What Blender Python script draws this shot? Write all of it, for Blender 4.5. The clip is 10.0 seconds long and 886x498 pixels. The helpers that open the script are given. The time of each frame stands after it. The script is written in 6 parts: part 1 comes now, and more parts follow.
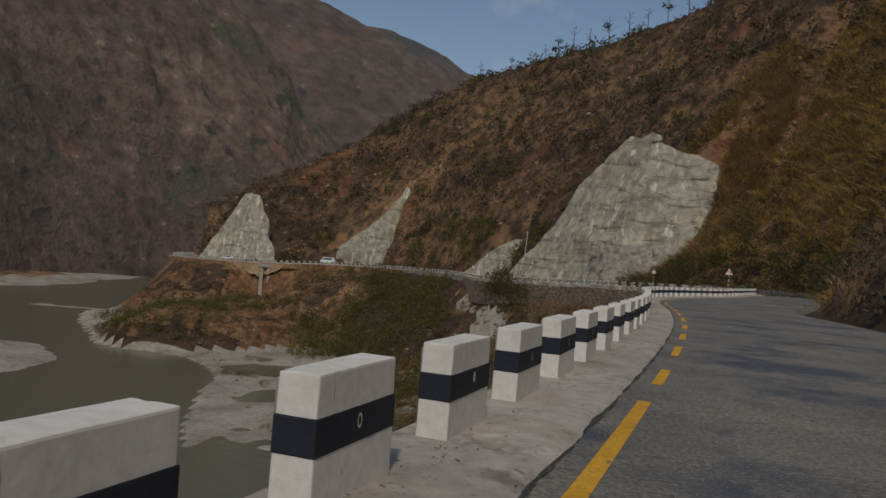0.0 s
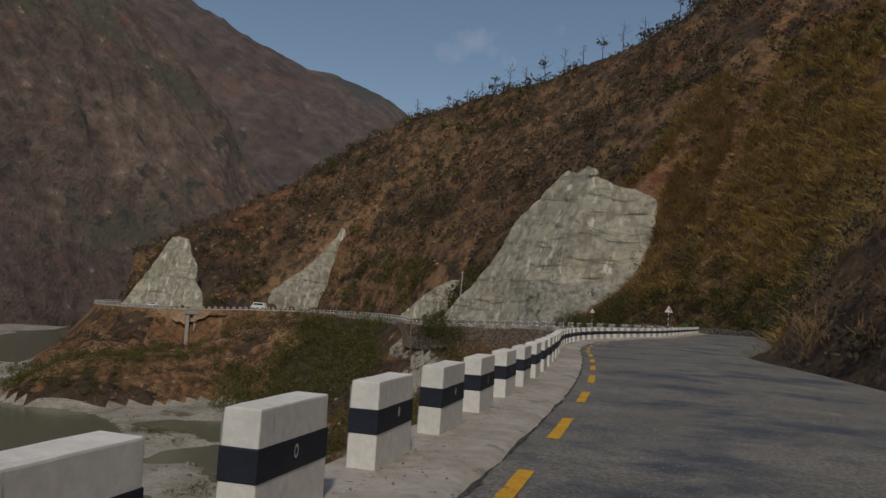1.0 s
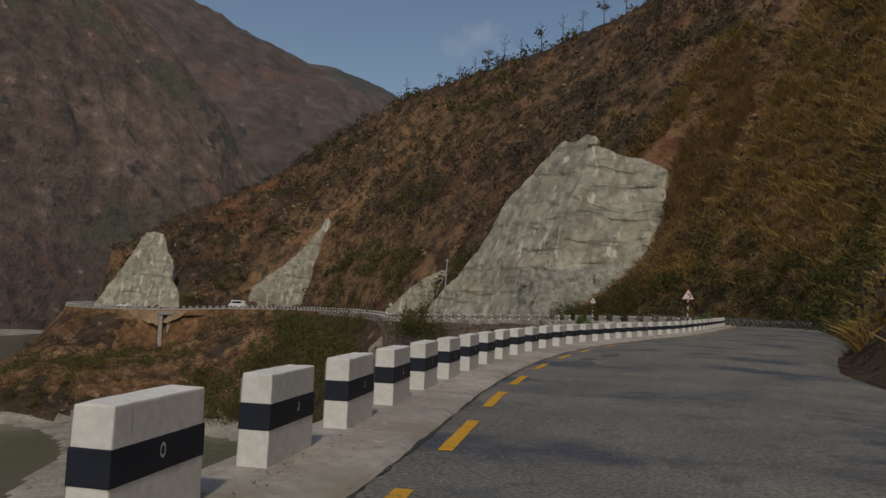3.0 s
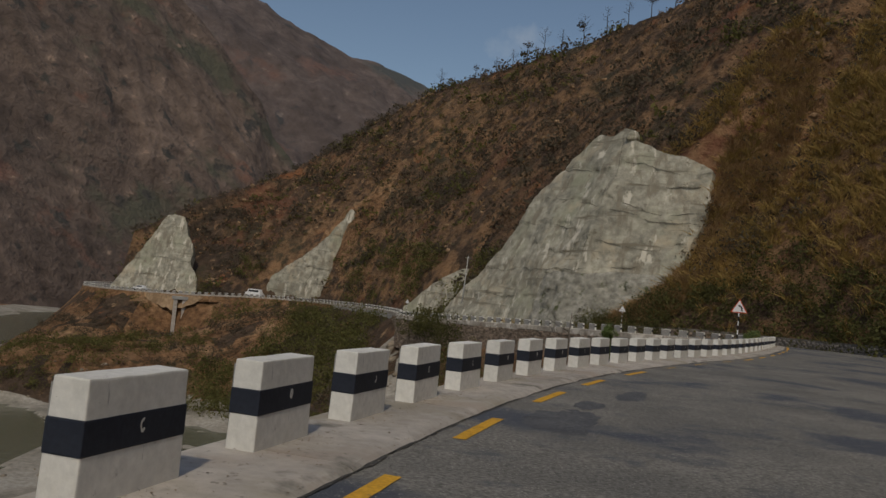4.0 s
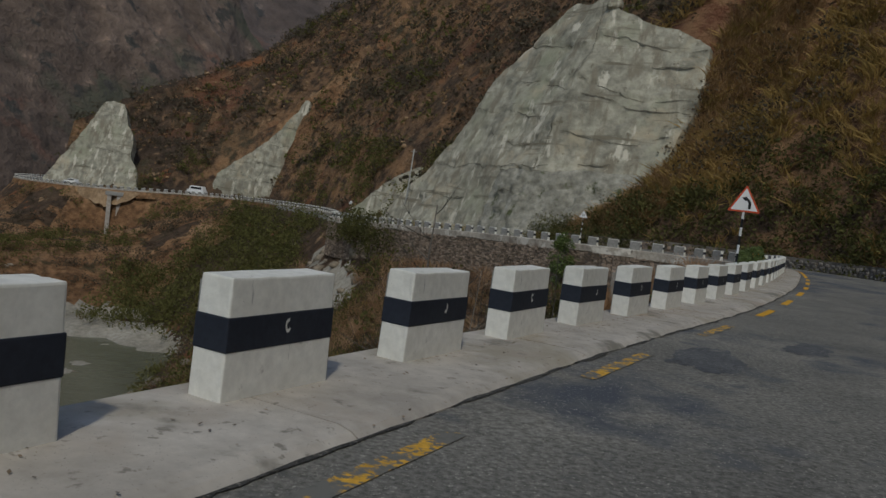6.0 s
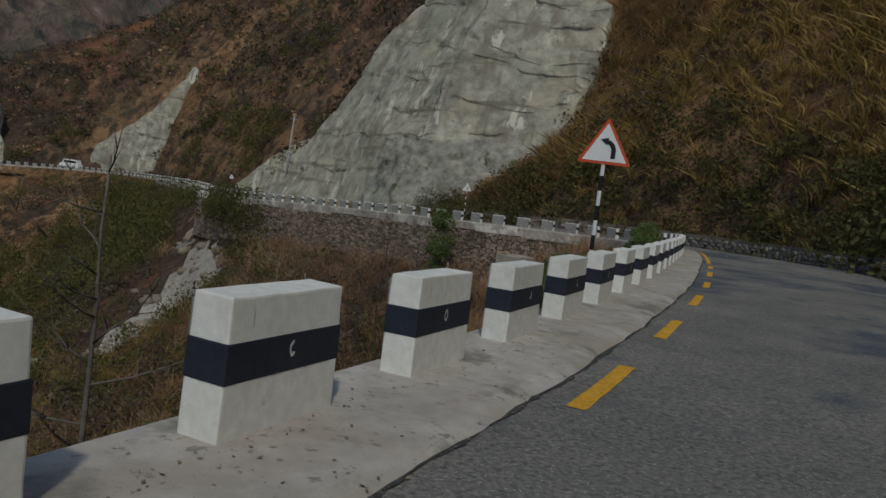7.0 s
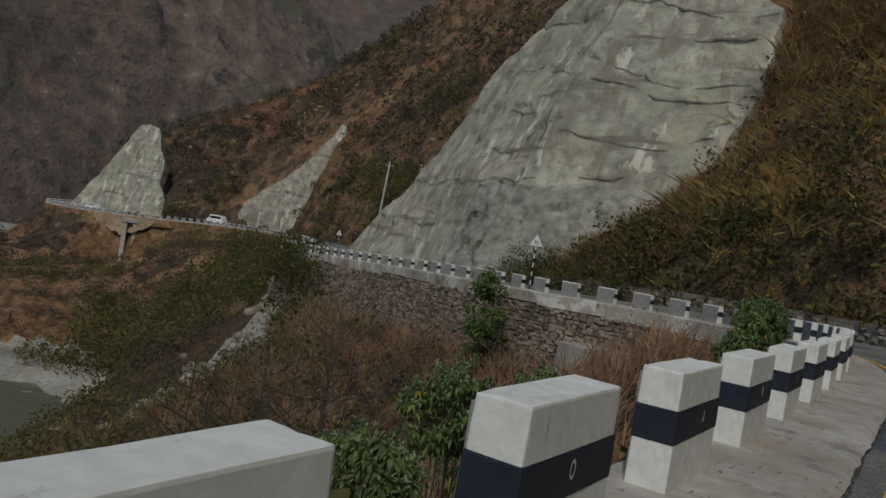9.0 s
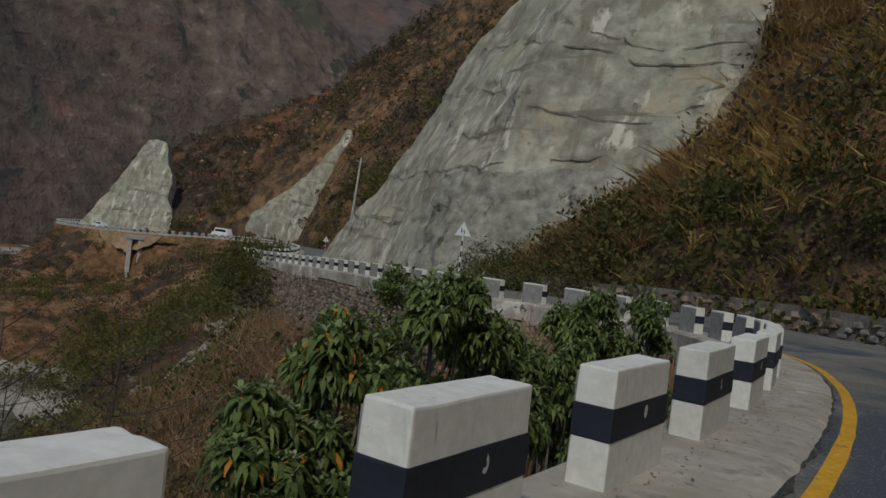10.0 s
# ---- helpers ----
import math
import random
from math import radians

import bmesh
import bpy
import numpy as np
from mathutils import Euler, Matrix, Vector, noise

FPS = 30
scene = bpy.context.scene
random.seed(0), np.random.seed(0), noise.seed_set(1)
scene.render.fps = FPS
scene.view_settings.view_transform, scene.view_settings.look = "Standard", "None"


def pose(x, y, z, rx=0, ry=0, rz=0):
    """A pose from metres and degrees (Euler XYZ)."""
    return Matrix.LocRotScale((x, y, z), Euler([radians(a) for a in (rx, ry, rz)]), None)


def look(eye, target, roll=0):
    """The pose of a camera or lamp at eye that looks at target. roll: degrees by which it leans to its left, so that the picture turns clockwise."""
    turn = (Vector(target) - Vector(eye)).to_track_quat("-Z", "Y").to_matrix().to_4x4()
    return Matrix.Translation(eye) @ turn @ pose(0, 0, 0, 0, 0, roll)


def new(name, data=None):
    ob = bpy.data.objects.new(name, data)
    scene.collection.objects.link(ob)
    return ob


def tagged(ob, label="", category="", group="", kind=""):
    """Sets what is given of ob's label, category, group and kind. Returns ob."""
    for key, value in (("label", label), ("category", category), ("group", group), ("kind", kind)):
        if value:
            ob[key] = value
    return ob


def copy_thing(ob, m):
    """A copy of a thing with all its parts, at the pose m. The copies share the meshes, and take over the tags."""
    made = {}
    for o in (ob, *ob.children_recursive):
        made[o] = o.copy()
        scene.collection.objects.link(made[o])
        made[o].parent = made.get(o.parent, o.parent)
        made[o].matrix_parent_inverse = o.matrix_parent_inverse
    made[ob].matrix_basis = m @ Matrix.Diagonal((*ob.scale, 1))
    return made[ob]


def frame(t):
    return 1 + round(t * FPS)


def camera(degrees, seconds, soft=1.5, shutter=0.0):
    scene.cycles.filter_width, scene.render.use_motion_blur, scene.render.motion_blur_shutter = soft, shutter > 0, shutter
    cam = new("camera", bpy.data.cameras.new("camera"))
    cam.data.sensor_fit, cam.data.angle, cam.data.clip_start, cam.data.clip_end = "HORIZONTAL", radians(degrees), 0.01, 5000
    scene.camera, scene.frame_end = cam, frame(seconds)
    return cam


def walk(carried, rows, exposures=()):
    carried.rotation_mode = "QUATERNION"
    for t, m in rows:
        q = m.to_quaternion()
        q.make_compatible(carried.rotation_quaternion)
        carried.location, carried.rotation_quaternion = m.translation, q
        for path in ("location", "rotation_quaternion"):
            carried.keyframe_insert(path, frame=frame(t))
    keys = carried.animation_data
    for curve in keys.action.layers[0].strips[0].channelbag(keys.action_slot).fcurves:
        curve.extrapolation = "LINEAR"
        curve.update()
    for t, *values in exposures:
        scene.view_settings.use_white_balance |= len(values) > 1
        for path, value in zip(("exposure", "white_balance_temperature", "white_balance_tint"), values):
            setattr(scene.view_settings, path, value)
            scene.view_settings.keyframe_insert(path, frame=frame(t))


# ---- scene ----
cam = camera(59.5, 10.0)
PATH = [
    (0, (-0.569, -1.512, 1.586), (-0.565, 0.488, 1.584), 4.47),
    (0.5, (1.090, 2.565, 1.601), (1.256, 4.558, 1.652), 2.12),
    (1, (2.925, 6.857, 1.509), (3.055, 8.849, 1.627), 3.50),
    (1.5, (4.774, 11.247, 1.439), (4.883, 13.235, 1.633), 1.81),
    (2, (6.462, 15.996, 1.327), (6.569, 17.989, 1.447), 1.31),
    (2.5, (8.020, 21.028, 1.261), (8.155, 23.021, 1.354), 1.43),
    (2.7, (8.611, 22.977, 1.233), (8.722, 24.971, 1.340), 1.54),
    (3.8, (11.427, 32.891, 1.050), (11.524, 34.887, 1.137), 4.58),
    (4, (12.045, 34.951, 0.999), (12.062, 36.949, 1.098), 5.37),
    (4.5, (13.692, 40.323, 0.858), (13.773, 42.319, 0.763), 7.01),
    (5, (15.737, 45.513, 0.816), (15.783, 47.512, 0.758), 7.69),
    (5.2, (16.513, 47.507, 0.789), (16.555, 49.505, 0.703), 7.06),
    (6.3, (20.573, 56.915, 0.517), (20.668, 58.908, 0.383), 6.95),
    (6.5, (21.476, 58.686, 0.505), (21.618, 60.677, 0.386), 7.01),
    (7, (23.914, 63.177, 0.516), (24.194, 65.150, 0.350), 7.03),
    (7.5, (26.352, 67.611, 0.466), (26.488, 69.604, 0.381), 4.24),
    (8, (28.715, 71.993, 0.435), (28.680, 73.992, 0.385), 5.16),
    (8.5, (30.988, 76.407, 0.386), (30.942, 78.405, 0.447), 7.10),
    (9, (33.101, 80.837, 0.306), (32.891, 82.826, 0.257), 8.83),
    (9.5, (35.578, 85.072, 0.341), (35.400, 87.062, 0.253), 8.35),
    (10, (38.043, 89.459, 0.240), (37.730, 91.433, 0.199), 6.58),
]
EXPOSURES = [(0.0, -0.50, 6750, 8), (2.5, -0.50, 6900, 9), (4.5, -0.52, 6850, 7), (6.5, -0.58, 6060, 2), (10.0, -0.50, 6150, 3)]
walk(cam, [(t, look(eye, target, roll)) for t, eye, target, roll in PATH], EXPOSURES)

# ---------------------------------------------------------------- light
world = bpy.data.worlds.new("sky")
scene.world = world
world.use_nodes = True
wn, wl = world.node_tree.nodes, world.node_tree.links
wn.clear()
w_out, w_bg = wn.new("ShaderNodeOutputWorld"), wn.new("ShaderNodeBackground")
w_sky = wn.new("ShaderNodeTexSky")
w_sky.sky_type, w_sky.sun_disc = "NISHITA", False
SUN_FROM = Vector((-0.08, -0.74, 0.90)).normalized()
w_sky.sun_elevation = math.asin(SUN_FROM.z)
w_sky.sun_rotation = math.atan2(SUN_FROM.x, SUN_FROM.y)
w_sky.air_density, w_sky.dust_density = 1.0, 1.2
w_noise, w_ramp, w_mix = wn.new("ShaderNodeTexNoise"), wn.new("ShaderNodeValToRGB"), wn.new("ShaderNodeMixRGB")
w_noise.inputs["Scale"].default_value, w_noise.inputs["Detail"].default_value = 9.0, 5.0
w_ramp.color_ramp.elements[0].position, w_ramp.color_ramp.elements[1].position = 0.59, 0.85
w_ramp.color_ramp.elements[0].color, w_ramp.color_ramp.elements[1].color = (0, 0, 0, 1), (0.45, 0.45, 0.45, 1)
w_mix.inputs["Color2"].default_value = (7.5, 7.4, 7.4, 1)
wl.new(w_noise.outputs["Fac"], w_ramp.inputs["Fac"])
wl.new(w_ramp.outputs["Color"], w_mix.inputs["Fac"])
wl.new(w_sky.outputs["Color"], w_mix.inputs["Color1"])
wl.new(w_mix.outputs["Color"], w_bg.inputs["Color"])
w_bg.inputs["Strength"].default_value = 0.108
wl.new(w_bg.outputs["Background"], w_out.inputs["Surface"])

sun_data = bpy.data.lights.new("sun", "SUN")
sun_data.energy, sun_data.angle, sun_data.color = 1.75, radians(3.0), (1.0, 0.90, 0.76)
sun = new("sun", sun_data)
sun.matrix_world = look((0, 0, 200), Vector((0, 0, 200)) - SUN_FROM)


# ---------------------------------------------------------------- materials
def material(name, stops, scale=1.0, detail=6.0, rough=0.9, bump=0.3, bump_scale=8.0, bump_dist=0.05, fine=None, spots=None, by_object=0.0, by_island=0.0, metallic=0.0, stretch=(1, 1, 1), steep=None, leafy=0.0):
    """Colours over a coarse noise, darkened or lightened by a fine one, with spots of another colour and a bumpy surface."""
    m = bpy.data.materials.new(name)
    m.use_nodes = True
    n, l = m.node_tree.nodes, m.node_tree.links
    bsdf = n["Principled BSDF"]
    bsdf.inputs["Roughness"].default_value, bsdf.inputs["Metallic"].default_value = rough, metallic
    bsdf.inputs["Specular IOR Level"].default_value = 0.25
    coord, mapping = n.new("ShaderNodeTexCoord"), n.new("ShaderNodeMapping")
    mapping.inputs["Scale"].default_value = stretch
    l.new(coord.outputs["Object"], mapping.inputs["Vector"])

    def tex(s, d, own=None):
        t = n.new("ShaderNodeTexNoise")
        t.inputs["Scale"].default_value, t.inputs["Detail"].default_value, t.inputs["Roughness"].default_value = s, d, 0.62
        where = mapping
        if own:
            where = n.new("ShaderNodeMapping")
            where.inputs["Scale"].default_value = own
            l.new(coord.outputs["Object"], where.inputs["Vector"])
        l.new(where.outputs["Vector"], t.inputs["Vector"])
        return t.outputs["Fac"]

    ramp = n.new("ShaderNodeValToRGB")
    while len(ramp.color_ramp.elements) < len(stops):
        ramp.color_ramp.elements.new(0.5)
    for e, (p, c) in zip(ramp.color_ramp.elements, stops):
        e.position, e.color = p, (*c, 1)
    l.new(tex(scale, detail), ramp.inputs["Fac"])
    colour = ramp.outputs["Color"]

    def mix(kind, a, b, fac):
        x = n.new("ShaderNodeMixRGB")
        x.blend_type = kind
        for socket, v in ((x.inputs["Fac"], fac), (x.inputs["Color1"], a), (x.inputs["Color2"], b)):
            if isinstance(v, bpy.types.NodeSocket):
                l.new(v, socket)
            else:
                socket.default_value = v
        return x.outputs["Color"]

    def step(value, lo, hi):
        r = n.new("ShaderNodeMapRange")
        r.inputs["From Min"].default_value, r.inputs["From Max"].default_value = lo, hi
        l.new(value, r.inputs["Value"])
        return r.outputs["Result"]

    if fine:
        s, strength = fine
        grey = n.new("ShaderNodeValToRGB")
        grey.color_ramp.elements[0].position, grey.color_ramp.elements[1].position = 0.3, 0.7
        grey.color_ramp.elements[0].color, grey.color_ramp.elements[1].color = (0.35, 0.35, 0.35, 1), (1.35, 1.35, 1.35, 1)
        l.new(tex(s, 4), grey.inputs["Fac"])
        colour = mix("MULTIPLY", colour, grey.outputs["Color"], strength)
    for s, lo, hi, c, *own in spots or ():
        colour = mix("MIX", colour, (*c, 1), step(tex(s, 5, *own), lo, hi))
    if steep:
        lo, hi, c = steep
        split = n.new("ShaderNodeSeparateXYZ")
        l.new(n.new("ShaderNodeNewGeometry").outputs["Normal"], split.inputs["Vector"])
        wear = n.new("ShaderNodeMath")
        wear.operation = "MULTIPLY"
        l.new(step(split.outputs["Z"], hi, lo), wear.inputs[0])
        l.new(step(tex(0.25, 6), 0.42, 0.58), wear.inputs[1])
        colour = mix("MIX", colour, (*c, 1), wear.outputs["Value"])
    if by_object or by_island:
        source = n.new("ShaderNodeObjectInfo").outputs["Random"] if by_object else n.new("ShaderNodeNewGeometry").outputs["Random Per Island"]
        amount = by_object or by_island
        hsv, val = n.new("ShaderNodeHueSaturation"), n.new("ShaderNodeMapRange")
        val.inputs["To Min"].default_value, val.inputs["To Max"].default_value = 1 - amount, 1 + amount
        l.new(source, val.inputs["Value"])
        l.new(val.outputs["Result"], hsv.inputs["Value"])
        l.new(colour, hsv.inputs["Color"])
        colour = hsv.outputs["Color"]
    l.new(colour, bsdf.inputs["Base Color"])
    if bump:
        b = n.new("ShaderNodeBump")
        b.inputs["Strength"].default_value, b.inputs["Distance"].default_value = bump, bump_dist
        l.new(tex(bump_scale, 8), b.inputs["Height"])
        l.new(b.outputs["Normal"], bsdf.inputs["Normal"])
    if leafy:
        thin, both = n.new("ShaderNodeBsdfTranslucent"), n.new("ShaderNodeMixShader")
        both.inputs["Fac"].default_value = leafy
        l.new(colour, thin.inputs["Color"])
        l.new(bsdf.outputs["BSDF"], both.inputs[1])
        l.new(thin.outputs["BSDF"], both.inputs[2])
        l.new(both.outputs["Shader"], n["Material Output"].inputs["Surface"])
    return m


WHITE_PAINT = material("white_paint", [(0.3, (0.70, 0.685, 0.635)), (0.65, (0.80, 0.785, 0.74))], 2.0, fine=(14, 0.18), spots=[(2.2, 0.6, 0.8, (0.60, 0.58, 0.54)), (5.0, 0.66, 0.74, (0.48, 0.46, 0.43)), (22, 0.7, 0.74, (0.33, 0.32, 0.30)), (1.0, 0.68, 0.72, (0.45, 0.44, 0.42), (9, 9, 1.2))], by_object=0.06, bump=0.3, bump_scale=20, bump_dist=0.012, rough=0.75)
DARK_PAINT = material("dark_paint", [(0.3, (0.018, 0.022, 0.034)), (0.7, (0.03, 0.035, 0.05))], 3.0, fine=(20, 0.3), spots=[(26, 0.72, 0.76, (0.3, 0.3, 0.3))], rough=0.6, bump=0.2, bump_scale=30, bump_dist=0.01)
NUMBER_MARK = material("number_mark", [(0.3, (0.5, 0.5, 0.48)), (0.7, (0.7, 0.7, 0.68))], 30)
CONCRETE = material("slab_concrete", [(0.25, (0.35, 0.318, 0.28)), (0.5, (0.445, 0.405, 0.36)), (0.75, (0.535, 0.495, 0.45))], 0.7, detail=6, fine=(5, 0.3), spots=[(0.6, 0.52, 0.64, (0.33, 0.295, 0.235)), (0.45, 0.56, 0.66, (0.37, 0.315, 0.265)), (1.5, 0.58, 0.68, (0.22, 0.205, 0.175)), (1.1, 0.64, 0.72, (0.57, 0.55, 0.50)), (9, 0.62, 0.68, (0.24, 0.22, 0.19)), (70, 0.64, 0.70, (0.16, 0.15, 0.135))], bump=0.25, bump_scale=30, bump_dist=0.012, by_object=0.1)
OLD_CONCRETE = material("old_concrete", [(0.25, (0.22, 0.21, 0.20)), (0.5, (0.36, 0.35, 0.33)), (0.75, (0.48, 0.47, 0.45))], 0.5, fine=(5, 0.5), spots=[(1.2, 0.58, 0.75, (0.16, 0.15, 0.14))], bump=0.5, bump_scale=9)
ASPHALT = material("asphalt", [(0.3, (0.16, 0.154, 0.143)), (0.5, (0.215, 0.205, 0.185)), (0.7, (0.28, 0.265, 0.235))], 0.5, fine=(24, 0.9), spots=[(0.28, 0.52, 0.60, (0.082, 0.09, 0.11)), (1.3, 0.58, 0.68, (0.12, 0.122, 0.128)), (3.0, 0.64, 0.7, (0.12, 0.118, 0.115)), (42, 0.6, 0.66, (0.42, 0.40, 0.35))], bump=0.8, bump_scale=45, bump_dist=0.02, rough=0.85)
YELLOW = material("yellow_road_paint", [(0.3, (0.62, 0.32, 0.025)), (0.7, (0.78, 0.43, 0.045))], 3.0, fine=(25, 0.4), spots=[(7, 0.62, 0.68, (0.16, 0.15, 0.13))], bump=0.3, bump_scale=60, bump_dist=0.005, rough=0.7)
YELLOW_WORN = material("worn_yellow_road_paint", [(0.3, (0.60, 0.33, 0.04)), (0.7, (0.74, 0.43, 0.06))], 3.0, fine=(25, 0.4), spots=[(5, 0.46, 0.52, (0.17, 0.165, 0.15)), (16, 0.50, 0.56, (0.15, 0.145, 0.13))], bump=0.3, bump_scale=60, bump_dist=0.005, rough=0.8)
ROCK_COAT = material("sprayed_concrete_rock", [(0.26, (0.245, 0.232, 0.185)), (0.46, (0.37, 0.35, 0.28)), (0.7, (0.52, 0.485, 0.39))], 0.2, detail=10, fine=(0.7, 0.75), spots=[(0.10, 0.52, 0.68, (0.306, 0.308, 0.222)), (1.0, 0.51, 0.62, (0.245, 0.218, 0.165), (0.6, 0.6, 0.05)), (0.16, 0.56, 0.66, (0.45, 0.39, 0.285)), (1.0, 0.585, 0.65, (0.60, 0.56, 0.465), (0.55, 0.55, 0.045)), (1.0, 0.60, 0.67, (0.20, 0.178, 0.132), (0.07, 0.07, 0.8)), (0.9, 0.63, 0.70, (0.19, 0.17, 0.125))], bump=0.7, bump_scale=1.4, bump_dist=0.2)
RUBBLE = material("rubble_rock", [(0.3, (0.20, 0.19, 0.155)), (0.5, (0.32, 0.305, 0.255)), (0.7, (0.45, 0.43, 0.37))], 0.4, detail=8, fine=(1.3, 0.6), spots=[(0.45, 0.6, 0.66, (0.10, 0.11, 0.055))], bump=0.8, bump_scale=1.2, bump_dist=0.3)
CRACK = material("dark_crack", [(0.3, (0.10, 0.09, 0.068)), (0.5, (0.17, 0.155, 0.12)), (0.7, (0.26, 0.24, 0.19))], 0.7, fine=(5, 0.5), bump=0.5, bump_scale=4, bump_dist=0.1)
TAR = material("crumbled_tar", [(0.3, (0.055, 0.054, 0.052)), (0.7, (0.125, 0.12, 0.112))], 8, fine=(40, 0.8), spots=[(30, 0.58, 0.64, (0.26, 0.24, 0.21))], bump=1.0, bump_scale=50, bump_dist=0.03)
EARTH = material("hillside_earth", [(0.28, (0.05, 0.036, 0.026)), (0.45, (0.088, 0.06, 0.041)), (0.58, (0.125, 0.081, 0.052)), (0.75, (0.19, 0.122, 0.073))], 0.05, detail=12, fine=(0.5, 0.7), spots=[(0.05, 0.54, 0.63, (0.068, 0.057, 0.035)), (0.022, 0.56, 0.64, (0.185, 0.082, 0.046)), (0.09, 0.61, 0.67, (0.25, 0.108, 0.05)), (0.2, 0.63, 0.68, (0.32, 0.21, 0.12)), (1.0, 0.62, 0.67, (0.27, 0.165, 0.09), (0.16, 0.16, 0.03))], bump=1.0, bump_scale=0.6, bump_dist=1.6, steep=(0.45, 0.72, (0.30, 0.175, 0.092)))
SANDY = material("sandy_face", [(0.3, (0.24, 0.155, 0.088)), (0.7, (0.44, 0.31, 0.19))], 0.3, detail=8, fine=(1.5, 0.5), bump=0.8, bump_scale=1.0, bump_dist=0.4)
OCHRE_EARTH = material("ochre_earth", [(0.3, (0.16, 0.088, 0.046)), (0.5, (0.28, 0.155, 0.078)), (0.7, (0.42, 0.27, 0.15))], 0.1, detail=11, fine=(0.7, 0.9), spots=[(0.12, 0.58, 0.66, (0.08, 0.06, 0.03))], bump=1.0, bump_scale=0.8, bump_dist=1.2)
GRAVEL = material("river_gravel", [(0.3, (0.22, 0.20, 0.16)), (0.5, (0.34, 0.31, 0.26)), (0.7, (0.44, 0.41, 0.36))], 0.12, detail=9, fine=(1.5, 0.5), spots=[(0.08, 0.6, 0.68, (0.14, 0.12, 0.08))], bump=0.6, bump_scale=3, bump_dist=0.2)
# far ridge: brown greyed towards violet, so distance haze is in the colour
HAZED_MOUNTAIN = material("hazed_mountain", [(0.3, (0.0982, 0.0778, 0.0718)), (0.5, (0.14, 0.108, 0.0967)), (0.7, (0.183, 0.143, 0.124))], 0.006, detail=13, fine=(0.05, 0.6), spots=[(0.008, 0.58, 0.66, (0.17, 0.103, 0.0831)), (0.006, 0.56, 0.66, (0.085, 0.0881, 0.0831)), (0.03, 0.62, 0.68, (0.0722, 0.0691, 0.0683)), (0.05, 0.66, 0.70, (0.212, 0.168, 0.144))], bump=0.9, bump_scale=0.06, bump_dist=8)
FLANK = material("mountain_flank", [(0.3, (0.104, 0.0782, 0.0642)), (0.5, (0.162, 0.117, 0.093)), (0.7, (0.221, 0.159, 0.124))], 0.01, detail=13, fine=(0.09, 0.7), spots=[(0.014, 0.58, 0.66, (0.233, 0.12, 0.0846)), (0.012, 0.54, 0.62, (0.108, 0.101, 0.072)), (0.06, 0.60, 0.66, (0.076, 0.0682, 0.0591)), (0.09, 0.66, 0.70, (0.316, 0.22, 0.16))], bump=1.0, bump_scale=0.09, bump_dist=6)
STONE = material("wall_stone", [(0.3, (0.20, 0.18, 0.16)), (0.7, (0.39, 0.35, 0.31))], 1.2, fine=(8, 0.5), by_object=0.3, bump=0.5, bump_scale=6)
MORTAR = material("old_mortar", [(0.3, (0.12, 0.105, 0.09)), (0.7, (0.24, 0.215, 0.19))], 1.5, fine=(8, 0.5), bump=0.5, bump_scale=8)
STONE_MASS = material("masonry", [(0.3, (0.173, 0.133, 0.102)), (0.7, (0.377, 0.294, 0.23))], 1.2, fine=(8, 0.5), by_island=0.5, bump=0.5, bump_scale=6)


def water_material():
    m = bpy.data.materials.new("river_water")
    m.use_nodes = True
    n, l = m.node_tree.nodes, m.node_tree.links
    b = n["Principled BSDF"]
    b.inputs["Base Color"].default_value, b.inputs["Roughness"].default_value = (0.125, 0.125, 0.085, 1), 0.2
    t, bump = n.new("ShaderNodeTexNoise"), n.new("ShaderNodeBump")
    t.inputs["Scale"].default_value, t.inputs["Detail"].default_value = 0.5, 6
    c = n.new("ShaderNodeTexCoord")
    l.new(c.outputs["Object"], t.inputs["Vector"])
    bump.inputs["Strength"].default_value, bump.inputs["Distance"].default_value = 0.35, 0.3
    l.new(t.outputs["Fac"], bump.inputs["Height"])
    l.new(bump.outputs["Normal"], b.inputs["Normal"])
    return m


WATER = water_material()


# ---------------------------------------------------------------- mesh helpers
def mesh_from(name, verts, faces, mats, smooth=False, indices=None):
    me = bpy.data.meshes.new(name)
    me.from_pydata([tuple(map(float, v)) for v in verts], [], [tuple(map(int, f)) for f in faces])
    for m in (mats if isinstance(mats, (list, tuple)) else [mats]):
        me.materials.append(m)
    if smooth:
        me.polygons.foreach_set("use_smooth", [True] * len(me.polygons))
    if indices is not None:
        me.polygons.foreach_set("material_index", [int(i) for i in indices])
    me.update()
    return me


def part(name, data, mat, parent=None, label="", m=None):
    """Links a bmesh or a mesh as one object under a thing or under a part."""
    if isinstance(data, bmesh.types.BMesh):
        me = bpy.data.meshes.new(name)
        data.to_mesh(me)
        data.free()
        me.materials.append(mat)
    else:
        me = data
    ob = new(name, me)
    if parent is not None:
        ob.parent = parent
    if m is not None:
        ob.matrix_basis = m
    return tagged(ob, label)


def box(sx, sy, sz, at=(0, 0, 0), bevel=0.0, taper=1.0):
    """A box that stands on z = at.z."""
    bm = bmesh.new()
    bmesh.ops.create_cube(bm, size=1.0)
    for v in bm.verts:
        k = taper if v.co.z > 0 else 1.0
        v.co = Vector((v.co.x * sx * k + at[0], v.co.y * sy * k + at[1], (v.co.z + 0.5) * sz + at[2]))
    if bevel:
        bmesh.ops.bevel(bm, geom=bm.edges[:], offset=bevel, segments=2, affect="EDGES", profile=0.6)
    return bm


